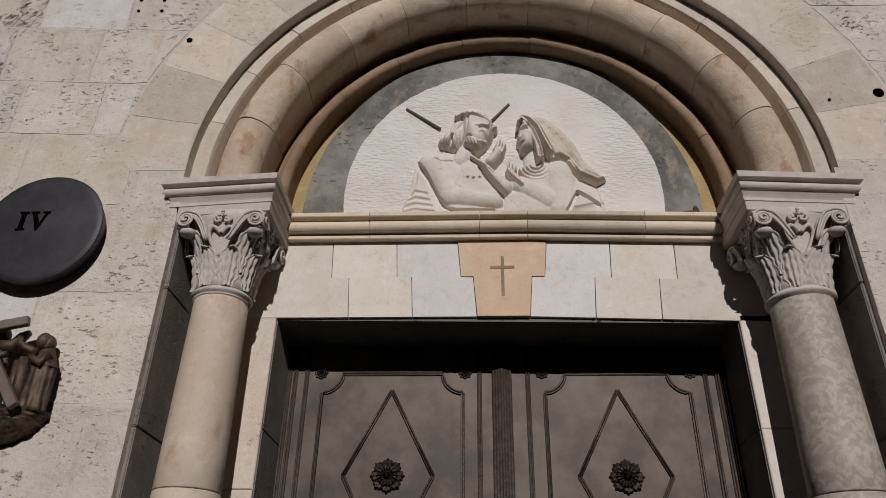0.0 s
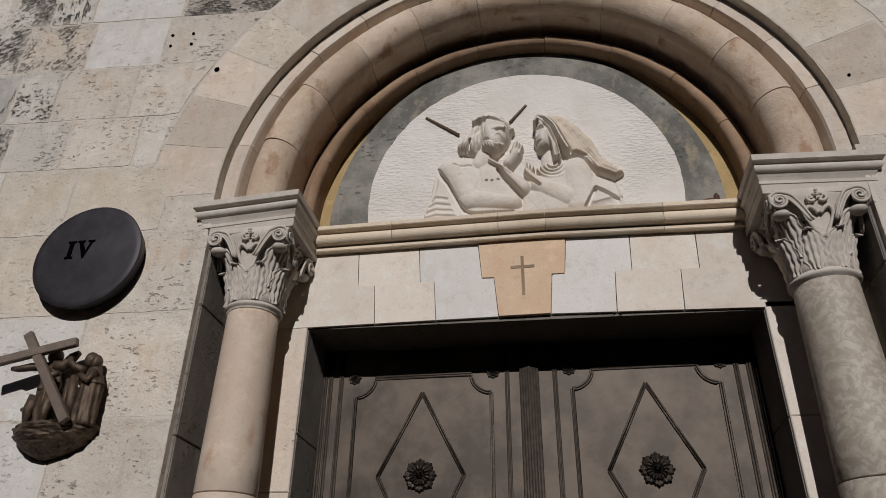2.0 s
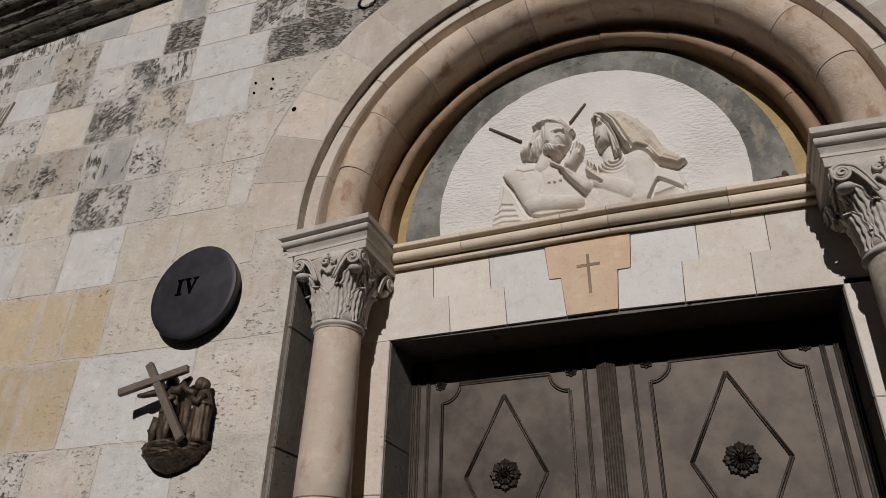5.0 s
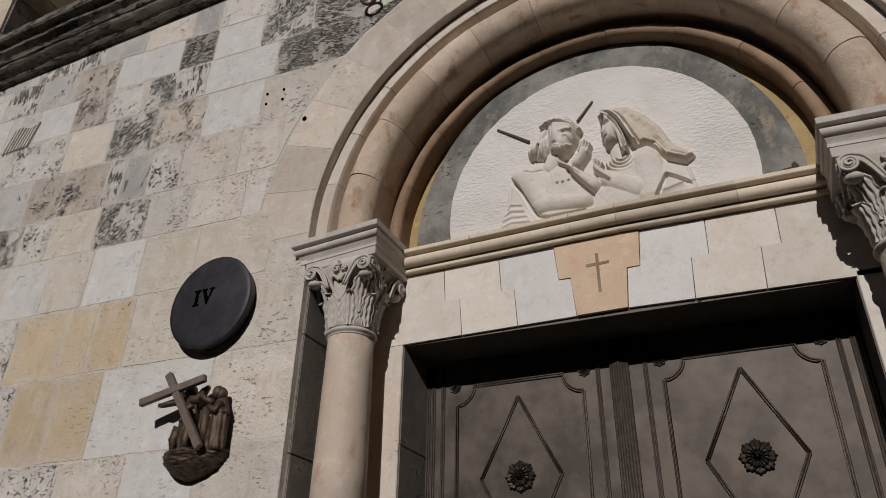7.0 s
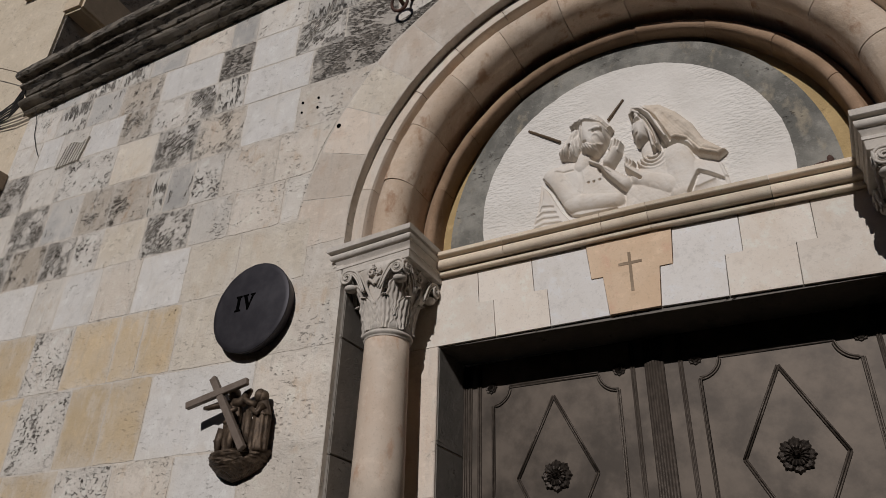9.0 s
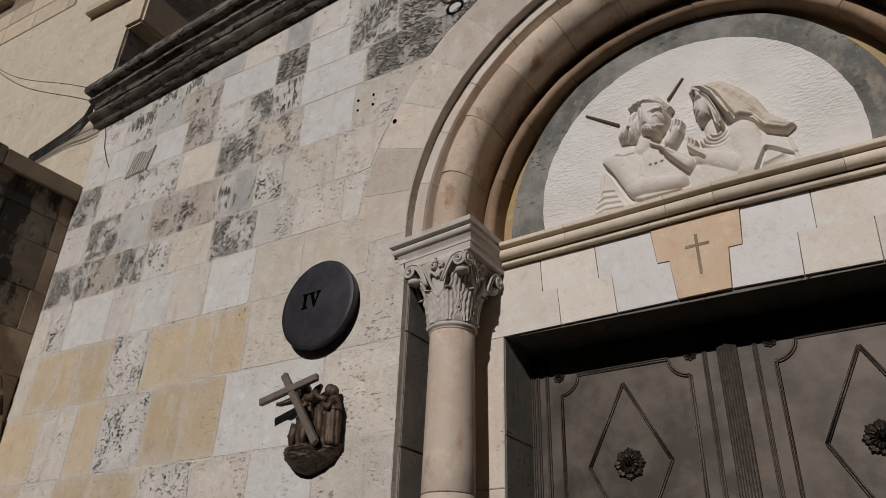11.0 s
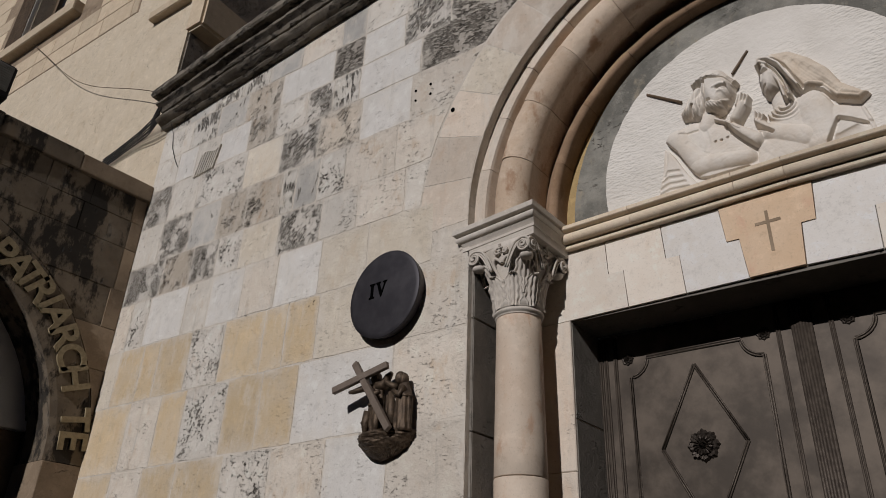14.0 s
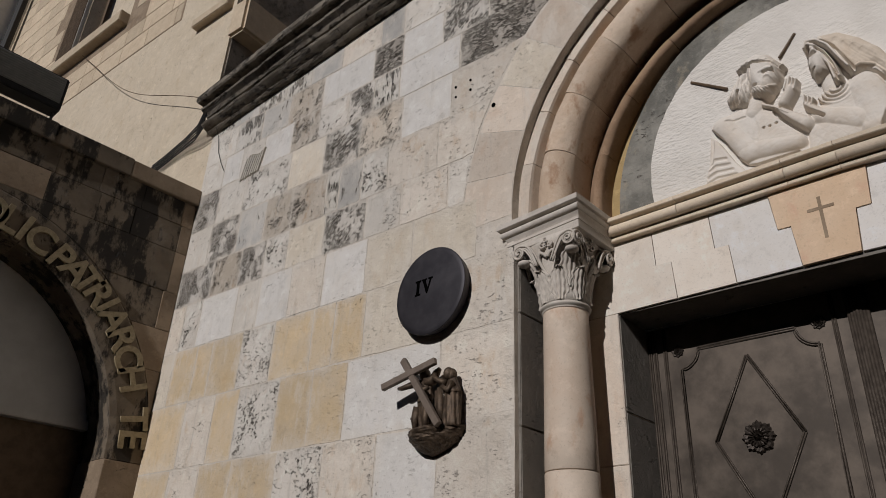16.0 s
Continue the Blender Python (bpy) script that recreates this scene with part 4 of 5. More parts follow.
            add_tube(bm, glide([face * d + u * (sg * h) + Vector((0, 0, z)) for h, d, z in ((0.008, 0.150, 3.278), (0.024, 0.154, 3.270), (0.036, 0.155, 3.282), (0.030, 0.156, 3.296))]), 0.0065, 6)
        part("curled_stalk", bm, M_CAP, c, "curled stalks forming a heart", smooth=True)
    # plain abacus, then the moulded impost that runs back into the wall
    back = 0.36 - cy
    def lv(a, b, f, z):
        a, b = (a - cx, b - cx) if not flip else (-b - cx, -a - cx)
        return (a, b, f - cy, z)
    bm = bmesh.new()
    dip = (-0.026, 0.0) if not flip else (0.0, -0.026)
    moulded_ring(bm, [lv(-1.385, -0.978, 0.0, 3.325), lv(-1.385, -0.978, 0.0, 3.382)], back, dip)
    bmesh.ops.bevel(bm, geom=bm.edges[:], offset=0.002, segments=1, affect="EDGES")
    part("abacus", bm, M_CAP, c)
    bm = bmesh.new()
    steps = [(0.050, 0.004, 3.380), (0.040, -0.004, 3.383), (0.040, -0.004, 3.397), (0.050, 0.006, 3.400), (0.046, 0.000, 3.410), (0.036, -0.008, 3.422), (0.031, -0.012, 3.429)]
    steps += [(0.030 - 0.018 * math.cos(radians(a)), -0.013 - 0.018 * math.cos(radians(a)), 3.447 + 0.018 * math.sin(radians(a))) for a in range(-75, 80, 15)]
    steps += [(0.032, -0.010, 3.466), (0.032, -0.010, 3.471), (0.004, -0.038, 3.473), (0.000, -0.042, 3.476), (0.000, -0.042, 3.503), (0.004, -0.038, 3.506)]
    moulded_ring(bm, [lv(-1.450 + i, -0.955 - i * 0.45, f, z - 0.014) for i, f, z in steps], back, dip)
    part("impost", bm, M_CAP, c, "moulded grey stone impost block")
    for piece in c.children:
        if piece.name.split(".")[0] not in ("plinth", "base", "shaft"):
            piece.location.z += drop
    return c


def mottled_mat():
    n = Nodes("mottled_fossil_stone")
    v = n.coords(own=False)
    d = n.add("ShaderNodeVectorMath", {0: v, 1: n.add("ShaderNodeVectorMath", {0: n.add("ShaderNodeTexNoise", {"Vector": v, "Scale": 9.0}).outputs[1], "Scale": 0.12}, operation="SCALE").outputs[0]}, operation="ADD").outputs[0]
    k = n.noise(d, 34.0, 4, 0.6)
    big = n.noise(v, 3.0, 4)
    col = n.mix(n.step(k, 0.40, 0.62), (0.33, 0.285, 0.23), (0.46, 0.41, 0.34))
    col = n.mix(n.mul(n.step(big, 0.4, 0.7), 0.4), col, (0.34, 0.29, 0.23))
    n.put("Base Color", col)
    n.bsdf.inputs["Roughness"].default_value = 0.6
    n.bump(k, 0.0015)
    return n.mat


column(-1.168, 0.150, M_SHAFT, "smooth pinkish limestone column with a carved leaf capital", False, 0.925)
column(1.168, 0.150, mottled_mat(), "mottled grey-buff stone column with a carved leaf capital", True)


# ---- double door ----
def add_bead(bm, pts, width, height, y):
    """A raised double bead along points of (x, z) on the door's face."""
    for off in (-width * 0.32, width * 0.32):
        path = []
        for i, p in enumerate(pts):
            a, b = Vector(pts[max(i - 1, 0)]), Vector(pts[min(i + 1, len(pts) - 1)])
            d = (b - a).normalized()
            path.append((p[0] - d.y * off, y - height * 0.3, p[1] + d.x * off))
        add_tube(bm, path, width * 0.30, 6)


def rosette(bm, cx, cz, y, rad):
    """A cast flower: two rings of pointed petals, lobed between, and a boss."""
    n = 48
    rings = []
    for r, lift, lobes, depth in ((1.0, 0.004, 8, 0.07), (0.88, 0.018, 8, 0.08), (0.66, 0.010, 8, 0.05), (0.60, 0.024, 8, 0.10), (0.42, 0.028, 8, 0.10), (0.26, 0.014, 8, 0.0), (0.19, 0.026, 8, 0.0), (0.10, 0.032, 8, 0.0)):
        ring = []
        for k in range(n):
            a = 2 * math.pi * k / n
            w = rad * r * (1 + depth * math.cos(lobes * a + (math.pi if r in (0.60, 0.42) else 0)) + 0.04 * math.cos(24 * a))
            ring.append(bm.verts.new((cx + w * math.cos(a), y - lift * rad / 0.072 * (1 + 0.25 * math.cos(16 * a)), cz + w * math.sin(a))))
        rings.append(ring)
    for p, q in zip(rings, rings[1:]):
        for k in range(n):
            bm.faces.new((p[k], p[(k + 1) % n], q[(k + 1) % n], q[k]))
    bm.faces.new(rings[-1])
    base = [bm.verts.new((v.co.x, y + 0.002, v.co.z)) for v in rings[0]]
    for k in range(n):
        bm.faces.new((base[k], base[(k + 1) % n], rings[0][(k + 1) % n], rings[0][k]))


door = thing("double_door", "closed brown bronze double door with diamond mouldings and rosettes", "door", at=(0, 0, 0))
for sx in (-1, 1):
    x0, x1 = sorted((sx * 0.992, sx * 0.005))
    leaf = part("door_leaf", box(x0, x1, DOOR_Y, DOOR_Y + 0.06, 0.01, 2.97, 0.003), M_DOOR, door)
    fl, fr, top, low = 0.182, 0.818, 2.830, 1.92
    notch = 0.092
    for zt, zb in ((top, low), (low - 0.14, 0.95), (0.82, 0.14)):
        pts = []
        for ccx, ccz, a0, a1 in ((fl, zt, -90, 0), (fr, zt, 180, 270), (fr, zb, 90, 180), (fl, zb, 0, 90)):
            for k in range(9):
                a = radians(a0 + (a1 - a0) * k / 8)
                pts.append((sx * (ccx + notch * math.cos(a)), ccz + notch * math.sin(a)))
        pts.append(pts[0])
        pts.append(pts[1])
        bm = bmesh.new()
        add_bead(bm, pts, 0.016, 0.012, DOOR_Y)
        part("panel_moulding", bm, M_MOULD, leaf, "beaded moulding with scooped corners", smooth=True)
        zc = (zt + zb) / 2
        hd = min(0.375, (zt - zb) * 0.42)
        dm = [(sx * 0.5, zc + hd), (sx * 0.692, zc), (sx * 0.5, zc - hd), (sx * 0.308, zc)]
        bm = bmesh.new()
        for a, b in zip(dm, dm[1:] + dm[:1]):
            add_bead(bm, [a, b], 0.015, 0.012, DOOR_Y)
        part("diamond_moulding", bm, M_MOULD, leaf, "raised diamond moulding", smooth=True)
        bm = bmesh.new()
        rosette(bm, sx * 0.502, zc, DOOR_Y, 0.068)
        part("rosette", bm, M_ROSE, leaf, "dark cast flower rosette")
        for rx in (0.172, 0.828):
            bm = bmesh.new()
            rosette(bm, sx * rx, zt + 0.004, DOOR_Y, 0.030)
            part("small_rosette", bm, M_ROSE, leaf, "small dark cast rosette")
    bm = bmesh.new()
    for xl in (0.108, 0.893, 0.945, 0.972):
        add_bead(bm, [(sx * xl, 0.02), (sx * xl, 2.96)], 0.018, 0.012, DOOR_Y)
    part("edge_moulding", bm, M_MOULD, leaf, "upright beaded strips", smooth=True)
bm = bmesh.new()
for k, xl in enumerate((-0.044, -0.032, -0.020, -0.008, 0.004, 0.016, 0.028)):
    add_tube(bm, [(xl, DOOR_Y - 0.010 - 0.012 * (1 - abs(k - 3) / 3), 0.02), (xl, DOOR_Y - 0.010 - 0.012 * (1 - abs(k - 3) / 3), 2.95)], 0.0085, 7)
part("meeting_stile", bm, M_MOULD, door, "ribbed bronze strip where the leaves meet", smooth=True)


# ---- station disc ----
disc = thing("station_disc", "domed black steel disc with a Roman numeral fixed to the wall", "sign", at=(-1.893, 0, 3.210))
bm = bmesh.new()
R = 0.2515
prof = [(0.0, -0.078)] + [(R * k / 10, -0.068 - 0.010 * math.cos(math.pi / 2 * k / 10)) for k in range(1, 11)] + [(R + 0.0025, -0.0655), (R + 0.002, -0.062), (R - 0.012, -0.010), (R - 0.02, -0.006)]
rings = []
for r, y in prof[1:]:
    rings.append([bm.verts.new((r * math.cos(2 * math.pi * k / 64), y, r * math.sin(2 * math.pi * k / 64))) for k in range(64)])
tip = bm.verts.new((0, -0.0781, 0))
for k in range(64):
    bm.faces.new((tip, rings[0][k], rings[0][(k + 1) % 64]))
for p, q in zip(rings, rings[1:]):
    for k in range(64):
        bm.faces.new((p[k], q[k], q[(k + 1) % 64], p[(k + 1) % 64]))
bm.faces.new(rings[-1])
part("plate", bm, M_DISC, disc, smooth=True)
for k in range(4):
    a = math.pi / 4 + k * math.pi / 2
    bm = bmesh.new()
    add_tube(bm, [(0.18 * math.cos(a), -0.02, 0.18 * math.sin(a)), (0.18 * math.cos(a), 0.02, 0.18 * math.sin(a))], 0.012, 8)
    part("fixing_pin", bm, M_DISC, disc)


def text_mesh(body, size, depth, bold=0.0, align="CENTER"):
    cu = bpy.data.curves.new("text", "FONT")
    cu.body, cu.size, cu.extrude, cu.offset = body, size, depth, bold
    cu.align_x, cu.align_y = align, "CENTER"
    ob = bpy.data.objects.new("text", cu)
    scene.collection.objects.link(ob)
    me = bpy.data.meshes.new_from_object(ob.evaluated_get(bpy.context.evaluated_depsgraph_get()))
    bpy.data.objects.remove(ob)
    return me


bm = bmesh.new()
for pts in ([(-0.095, 0.048), (-0.095, 0.040), (-0.085, 0.037), (-0.085, -0.030), (-0.095, -0.033), (-0.095, -0.041), (-0.055, -0.041), (-0.055, -0.033), (-0.065, -0.030), (-0.065, 0.037), (-0.055, 0.040), (-0.055, 0.048)],
            [(-0.048, 0.048), (-0.048, 0.040), (-0.040, 0.037), (-0.010, -0.043), (-0.002, -0.043), (0.026, 0.037), (0.034, 0.040), (0.034, 0.048), (0.002, 0.048), (0.002, 0.040), (0.013, 0.037), (-0.0005, -0.008), (-0.020, 0.037), (-0.012, 0.040), (-0.012, 0.048)]):
    a = [bm.verts.new((x - 0.004, -0.0800, z + 0.024)) for x, z in pts]
    b = [bm.verts.new((x - 0.004, -0.0700, z + 0.024)) for x, z in pts]
    bm.faces.new(a)
    for i in range(len(a)):
        bm.faces.new((a[i], b[i], b[(i + 1) % len(a)], a[(i + 1) % len(a)]))
numeral = part("numeral", bm, M_INK, disc, "black serif numeral four")


# ---- bronze station sculpture on its bracket ----
station = thing("station_sculpture", "brown bronze sculpture group with a leaning cross on a rocky bracket", "sculpture", at=(-1.797, 0, 0))
bm = bmesh.new()
nu, nv = 54, 16
grid = []
for j in range(nv + 1):
    t = j / nv
    row = []
    for i in range(nu + 1):
        a = math.pi * i / nu
        r = 0.172 * math.cos(t * math.pi / 2 * 0.96) ** 0.58
        w = 1 + 0.08 * noise.noise(Vector((i * 0.10, j * 1.9, 3.0))) + 0.04 * noise.noise(Vector((i * 0.22, j * 2.9, 9.0)))
        row.append(bm.verts.new((-0.040 - r * math.cos(a) * w, -r * 0.80 * math.sin(a) * w - 0.004, 2.446 - 0.008 * math.cos(a) - 0.112 * t + 0.006 * noise.noise(Vector((i * 0.4, j * 1.3, 0))))))
    grid.append(row)
for j in range(nv):
    for i in range(nu):
        bm.faces.new((grid[j][i], grid[j + 1][i], grid[j + 1][i + 1], grid[j][i + 1]))
bm.faces.new(grid[0])
bm.faces.new(grid[-1][::-1])
part("bracket", bm, M_BRONZE, station, "rough half-bowl bracket like bundled twigs")


def robed_figure(standing):
    """A cast robed shape: the one standing by, or the one beneath the cross."""
    bm = bmesh.new()

    def robe(x, y, z0, z1, r0, r1, lean, folds, flat=0.75, depth=0.15):
        rings = []
        for j in range(15):
            t = j / 14
            r = r0 + (r1 - r0) * t
            ring = []
            for i in range(36):
                a = 2 * math.pi * i / 36
                rr = r * (1 + depth * math.cos(folds * a + 2.5 * t) * (1 - 0.5 * t) + 0.10 * noise.noise(Vector((i * 0.5, j * 0.5, x * 40))))
                ring.append(bm.verts.new((x + lean * t + rr * math.cos(a), y + flat * rr * math.sin(a), z0 + (z1 - z0) * t)))
            rings.append(ring)
        for p, q in zip(rings, rings[1:]):
            for i in range(36):
                bm.faces.new((p[i], p[(i + 1) % 36], q[(i + 1) % 36], q[i]))
        bm.faces.new(rings[0][::-1])
        bm.faces.new(rings[-1])

    if standing:
        robe(0.112, -0.085, 2.435, 2.62, 0.050, 0.044, 0.004, 9)
        robe(0.116, -0.085, 2.60, 2.675, 0.050, 0.026, -0.006, 7, depth=0.06)
        add_ball(bm, (0.096, -0.098, 2.700), (0.027, 0.029, 0.034))
        add_ball(bm, (0.108, -0.088, 2.694), (0.027, 0.028, 0.034))
        add_tube(bm, [(0.132, -0.105, 2.645), (0.118, -0.130, 2.605), (0.085, -0.135, 2.630)], [0.020, 0.017, 0.012], 8)
        add_tube(bm, [(0.085, -0.10, 2.655), (0.045, -0.115, 2.668), (0.012, -0.112, 2.690), (0.0, -0.10, 2.715)], [0.018, 0.015, 0.012, 0.012], 8)
        add_tube(bm, [(0.060, -0.10, 2.47), (0.045, -0.095, 2.56), (0.030, -0.09, 2.64)], [0.026, 0.022, 0.014], 9)
        add_tube(bm, [(0.030, -0.08, 2.45), (0.015, -0.08, 2.55), (0.005, -0.08, 2.63)], [0.024, 0.020, 0.014], 9)
    else:
        robe(-0.075, -0.075, 2.44, 2.60, 0.032, 0.042, -0.008, 6)
        robe(-0.080, -0.075, 2.585, 2.705, 0.046, 0.034, 0.002, 6, depth=0.08)
        add_ball(bm, (-0.078, -0.090, 2.728), (0.029, 0.032, 0.036))
        add_tube(bm, [(-0.070, -0.085, 2.690), (-0.030, -0.080, 2.690), (-0.005, -0.080, 2.728), (0.020, -0.085, 2.742)], [0.030, 0.026, 0.020, 0.012], 9)
        add_tube(bm, [(-0.10, -0.08, 2.690), (-0.16, -0.11, 2.680), (-0.205, -0.125, 2.668), (-0.235, -0.12, 2.672)], [0.020, 0.017, 0.013, 0.010], 8)
        add_tube(bm, [(-0.115, -0.09, 2.56), (-0.128, -0.095, 2.50), (-0.118, -0.10, 2.44)], [0.026, 0.022, 0.012], 9)
        add_tube(bm, [(-0.118, -0.085, 2.515), (-0.150, -0.08, 2.508), (-0.175, -0.075, 2.515)], [0.018, 0.014, 0.008], 8)
        add_tube(bm, [(-0.045, -0.095, 2.57), (-0.05, -0.10, 2.50), (-0.045, -0.10, 2.44)], [0.024, 0.018, 0.014], 9)
        add_tube(bm, [(-0.075, -0.115, 2.655), (-0.04, -0.135, 2.630), (-0.01, -0.13, 2.640)], [0.016, 0.014, 0.012], 8)
    bmesh.ops.translate(bm, verts=bm.verts[:], vec=(-0.028, 0.032, 0.010))
    return bm


def beam(a, b, w, d):
    bm = bmesh.new()
    a, b = Vector(a), Vector(b)
    z = (b - a).normalized()
    y = Vector((0, 1, 0))
    x = y.cross(z).normalized()
    y = z.cross(x)
    m = Matrix((x, y, z)).transposed().to_4x4()
    m.translation = (a + b) / 2
    bmesh.ops.create_cube(bm, size=1.0, matrix=m @ Matrix.Diagonal((w, d, (b - a).length, 1)))
    bmesh.ops.bevel(bm, geom=bm.edges[:], offset=0.003, segments=1, affect="EDGES")
    return bm


part("robed_figure", robed_figure(True), M_BRONZE, station, "cast robed figure standing by the cross", smooth=True)
part("robed_figure", robed_figure(False), M_BRONZE, station, "cast robed figure stooping beneath the cross", smooth=True)
part("cross_upright", beam((-0.226, -0.105, 2.826), (0.074, -0.135, 2.440), 0.036, 0.026), M_TIMBER, station, "grey-brown leaning beam")
part("crossbeam", beam((-0.345, -0.130, 2.690), (0.010, -0.105, 2.778), 0.036, 0.026), M_TIMBER, station, "grey-brown slanting crossbeam")


# ---- facade cornice ----
cornice = thing("facade_cornice", "blackened moulded stone cornice along the top of the facade", "cornice", at=(0, 0, 0))
prof = [(0.5, 5.70), (-0.045, 5.70), (-0.065, 5.715)] + [(-0.065 - 0.075 * math.sin(math.pi * k / 8), 5.722 + 0.105 * k / 8) for k in range(9)] + [(-0.045, 5.838), (-0.045, 5.866), (-0.105, 5.872), (-0.125, 5.90), (-0.170, 5.925), (-0.175, 5.945), (-0.150, 5.952), (-0.150, 5.972), (-0.225, 5.980), (-0.240, 5.995), (-0.240, 6.045), (-0.225, 6.06), (-0.10, 6.09), (0.5, 6.11)]
xs = [-5.02]
rnd = random.Random(5)
while xs[-1] < RIGHT:
    xs.append(min(RIGHT, xs[-1] + rnd.uniform(0.7, 1.15)))
for a, b in zip(xs, xs[1:]):
    bm = bmesh.new()
    dy, dz = rnd.uniform(-0.006, 0.006), rnd.uniform(-0.006, 0.004)
    n = 18
    rings = []
    for k in range(n + 1):
        x = a + 0.002 + (b - a - 0.004) * k / n
        rings.append([bm.verts.new((x, y + dy + (0.010 * noise.noise(Vector((x * 2.5, z * 16, 1))) + 0.006 * noise.noise(Vector((x * 14, z * 20, 3))) if y < 0.3 else 0), z + dz + 0.004 * noise.noise(Vector((x * 3, z * 9, 7))))) for y, z in prof])
    m = len(prof)
    for p, q in zip(rings, rings[1:]):
        for i in range(m):
            bm.faces.new((p[i], p[(i + 1) % m], q[(i + 1) % m], q[i]))
    bm.faces.new(rings[0][::-1])
    bm.faces.new(rings[-1])
    part("cornice_stone", bm, M_CORNICE, cornice)

# ---- iron ring over the arch ----
ring = thing("iron_bracket", "rusty iron ring bracket on the facade", "bracket", at=(-1.10, 0, 5.10))
bm = bmesh.new()
add_tube(bm, [(0.055 * math.cos(2 * math.pi * k / 20), -0.075 - 0.015 * math.sin(2 * math.pi * k / 20), -0.035 + 0.055 * math.sin(2 * math.pi * k / 20)) for k in range(21)], 0.010, 7)
part("ring", bm, M_RUST, ring, smooth=True)
bm = bmesh.new()
add_tube(bm, [(-0.02, 0.015, 0.03), (-0.02, -0.08, 0.03), (-0.01, -0.09, 0.01)], 0.013, 7)
add_tube(bm, [(0.045, 0.015, 0.035), (0.045, -0.07, 0.03), (0.04, -0.085, 0.0)], 0.012, 7)
part("staple", bm, M_RUST, ring)


# flattened black discs on the face stand in for dark holes
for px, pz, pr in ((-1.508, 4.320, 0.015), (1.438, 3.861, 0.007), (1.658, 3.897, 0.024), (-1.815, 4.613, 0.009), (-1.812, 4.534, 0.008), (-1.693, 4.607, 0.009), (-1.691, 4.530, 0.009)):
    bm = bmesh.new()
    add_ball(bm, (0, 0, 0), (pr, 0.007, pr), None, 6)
    plug = tagged(new("iron_plug", finish("iron_plug", bm, M_INK)), "small black disc standing in for a dark hole in the facade stone", "plug", "plugs in the facade")
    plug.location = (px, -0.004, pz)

for k in range(8):
    x0 = -4.30 + 0.036 * k
    bm = slab([(x0, 4.90), (x0 + 0.016, 4.90), (x0 + 0.076, 5.10 + 0.02 * math.sin(k)), (x0 + 0.060, 5.10 + 0.02 * math.sin(k))], -0.020, 0.02, 0.003)
    part("tooled_rib", bm, M_GREY, wall_facade)
wire_down = thing("thin_wire", "thin dark wire hanging from the cornice over the facade", "wire", at=(0, 0, 0))
bm = bmesh.new()
add_tube(bm, [(-4.86, -0.05, 5.70), (-4.85, -0.012, 5.60), (-4.80, -0.010, 5.42), (-4.70, -0.010, 5.25), (-4.62, -0.010, 5.14)], 0.0035, 5)
part("strand", bm, M_CABLE, wire_down)

# ---- side gateway: its arch faces along the street ----
GX, GY, GZ = -5.0, -1.755, 2.595
R_IN, R_OUT = 1.465, 1.785
gate = thing("gateway", "blackened stone gateway with an arched inscription in the shade", "gateway", at=(0, 0, 0))


def side(bm):
    """Turns a slab drawn facing -y to face +x, at the gateway's plane."""
    m = Matrix(((0, -1, 0, GX), (1, 0, 0, 0), (0, 0, 1, 0), (0, 0, 0, 1)))
    bmesh.ops.transform(bm, matrix=m, verts=bm.verts[:])
    return bm


# backing with the arched opening
bm = bmesh.new()
n = 32
yl, yr, zt = -3.9, -0.002, 4.86
inn = [(GY + R_OUT * math.cos(math.pi * k / n) * 0.985, GZ + R_OUT * 0.985 * math.sin(math.pi * k / n)) for k in range(n + 1)]
out = []
for k in range(n + 1):
    c, s = math.cos(math.pi * k / n), math.sin(math.pi * k / n)
    lim = min(((yr - GY) if c > 0 else (yl - GY)) / c if abs(c) > 1e-6 else 1e9, (zt - GZ) / s if s > 1e-6 else 1e9)
    out.append((GY + lim * c, GZ + lim * s))
for corner in ((yr, zt), (yl, zt)):
    k = min(range(n + 1), key=lambda i: abs(out[i][0] - corner[0]) + abs(out[i][1] - corner[1]))
    out[k] = corner
rows = [[bm.verts.new((x, y, z)) for x, z in line] for line, y in ((inn, 0.006), (out, 0.006), (out, 0.6), (inn, 0.6))]
for k in range(n):
    for i in range(4):
        a, b = rows[i], rows[(i + 1) % 4]
        bm.faces.new((a[k], a[k + 1], b[k + 1], b[k]))
add_box(bm, yl, GY - R_OUT * 0.985, 0.014, 0.6, 0, GZ)
add_box(bm, GY + R_OUT * 0.985, yr, 0.014, 0.6, 0, GZ) if yr > GY + R_OUT * 0.985 else None
part("backing", side(bm), M_BLACKENED, gate)
# arch ring
for k in range(15):
    bm = bmesh.new()
    a0, a1 = math.pi * k / 15, math.pi * (k + 1) / 15
    add_arc(bm, [(R_IN, 0.0), (R_IN + 0.05, -0.012), (R_OUT - 0.03, -0.012), (R_OUT - 0.012, 0.004), (R_OUT - 0.012, 0.6), (R_IN, 0.6)], GY, GZ, a0 - 0.0006, a1 + 0.0006, 5)
    part("arch_stone", side(bm), M_BLACKENED, gate)
for sgn in (-1, 1):
    for z0, z1 in ((0.0, 0.6), (0.6, 1.25), (1.25, 1.95), (1.95, GZ - 0.002)):
        a, b = sorted((GY + sgn * R_IN, GY + sgn * (R_OUT - 0.012)))
        part("pier_stone", side(slab([(a, z0 + 0.002), (b, z0 + 0.002), (b, z1 - 0.002), (a, z1 - 0.002)], -0.012, 0.6, 0.006)), M_QUOIN, gate)
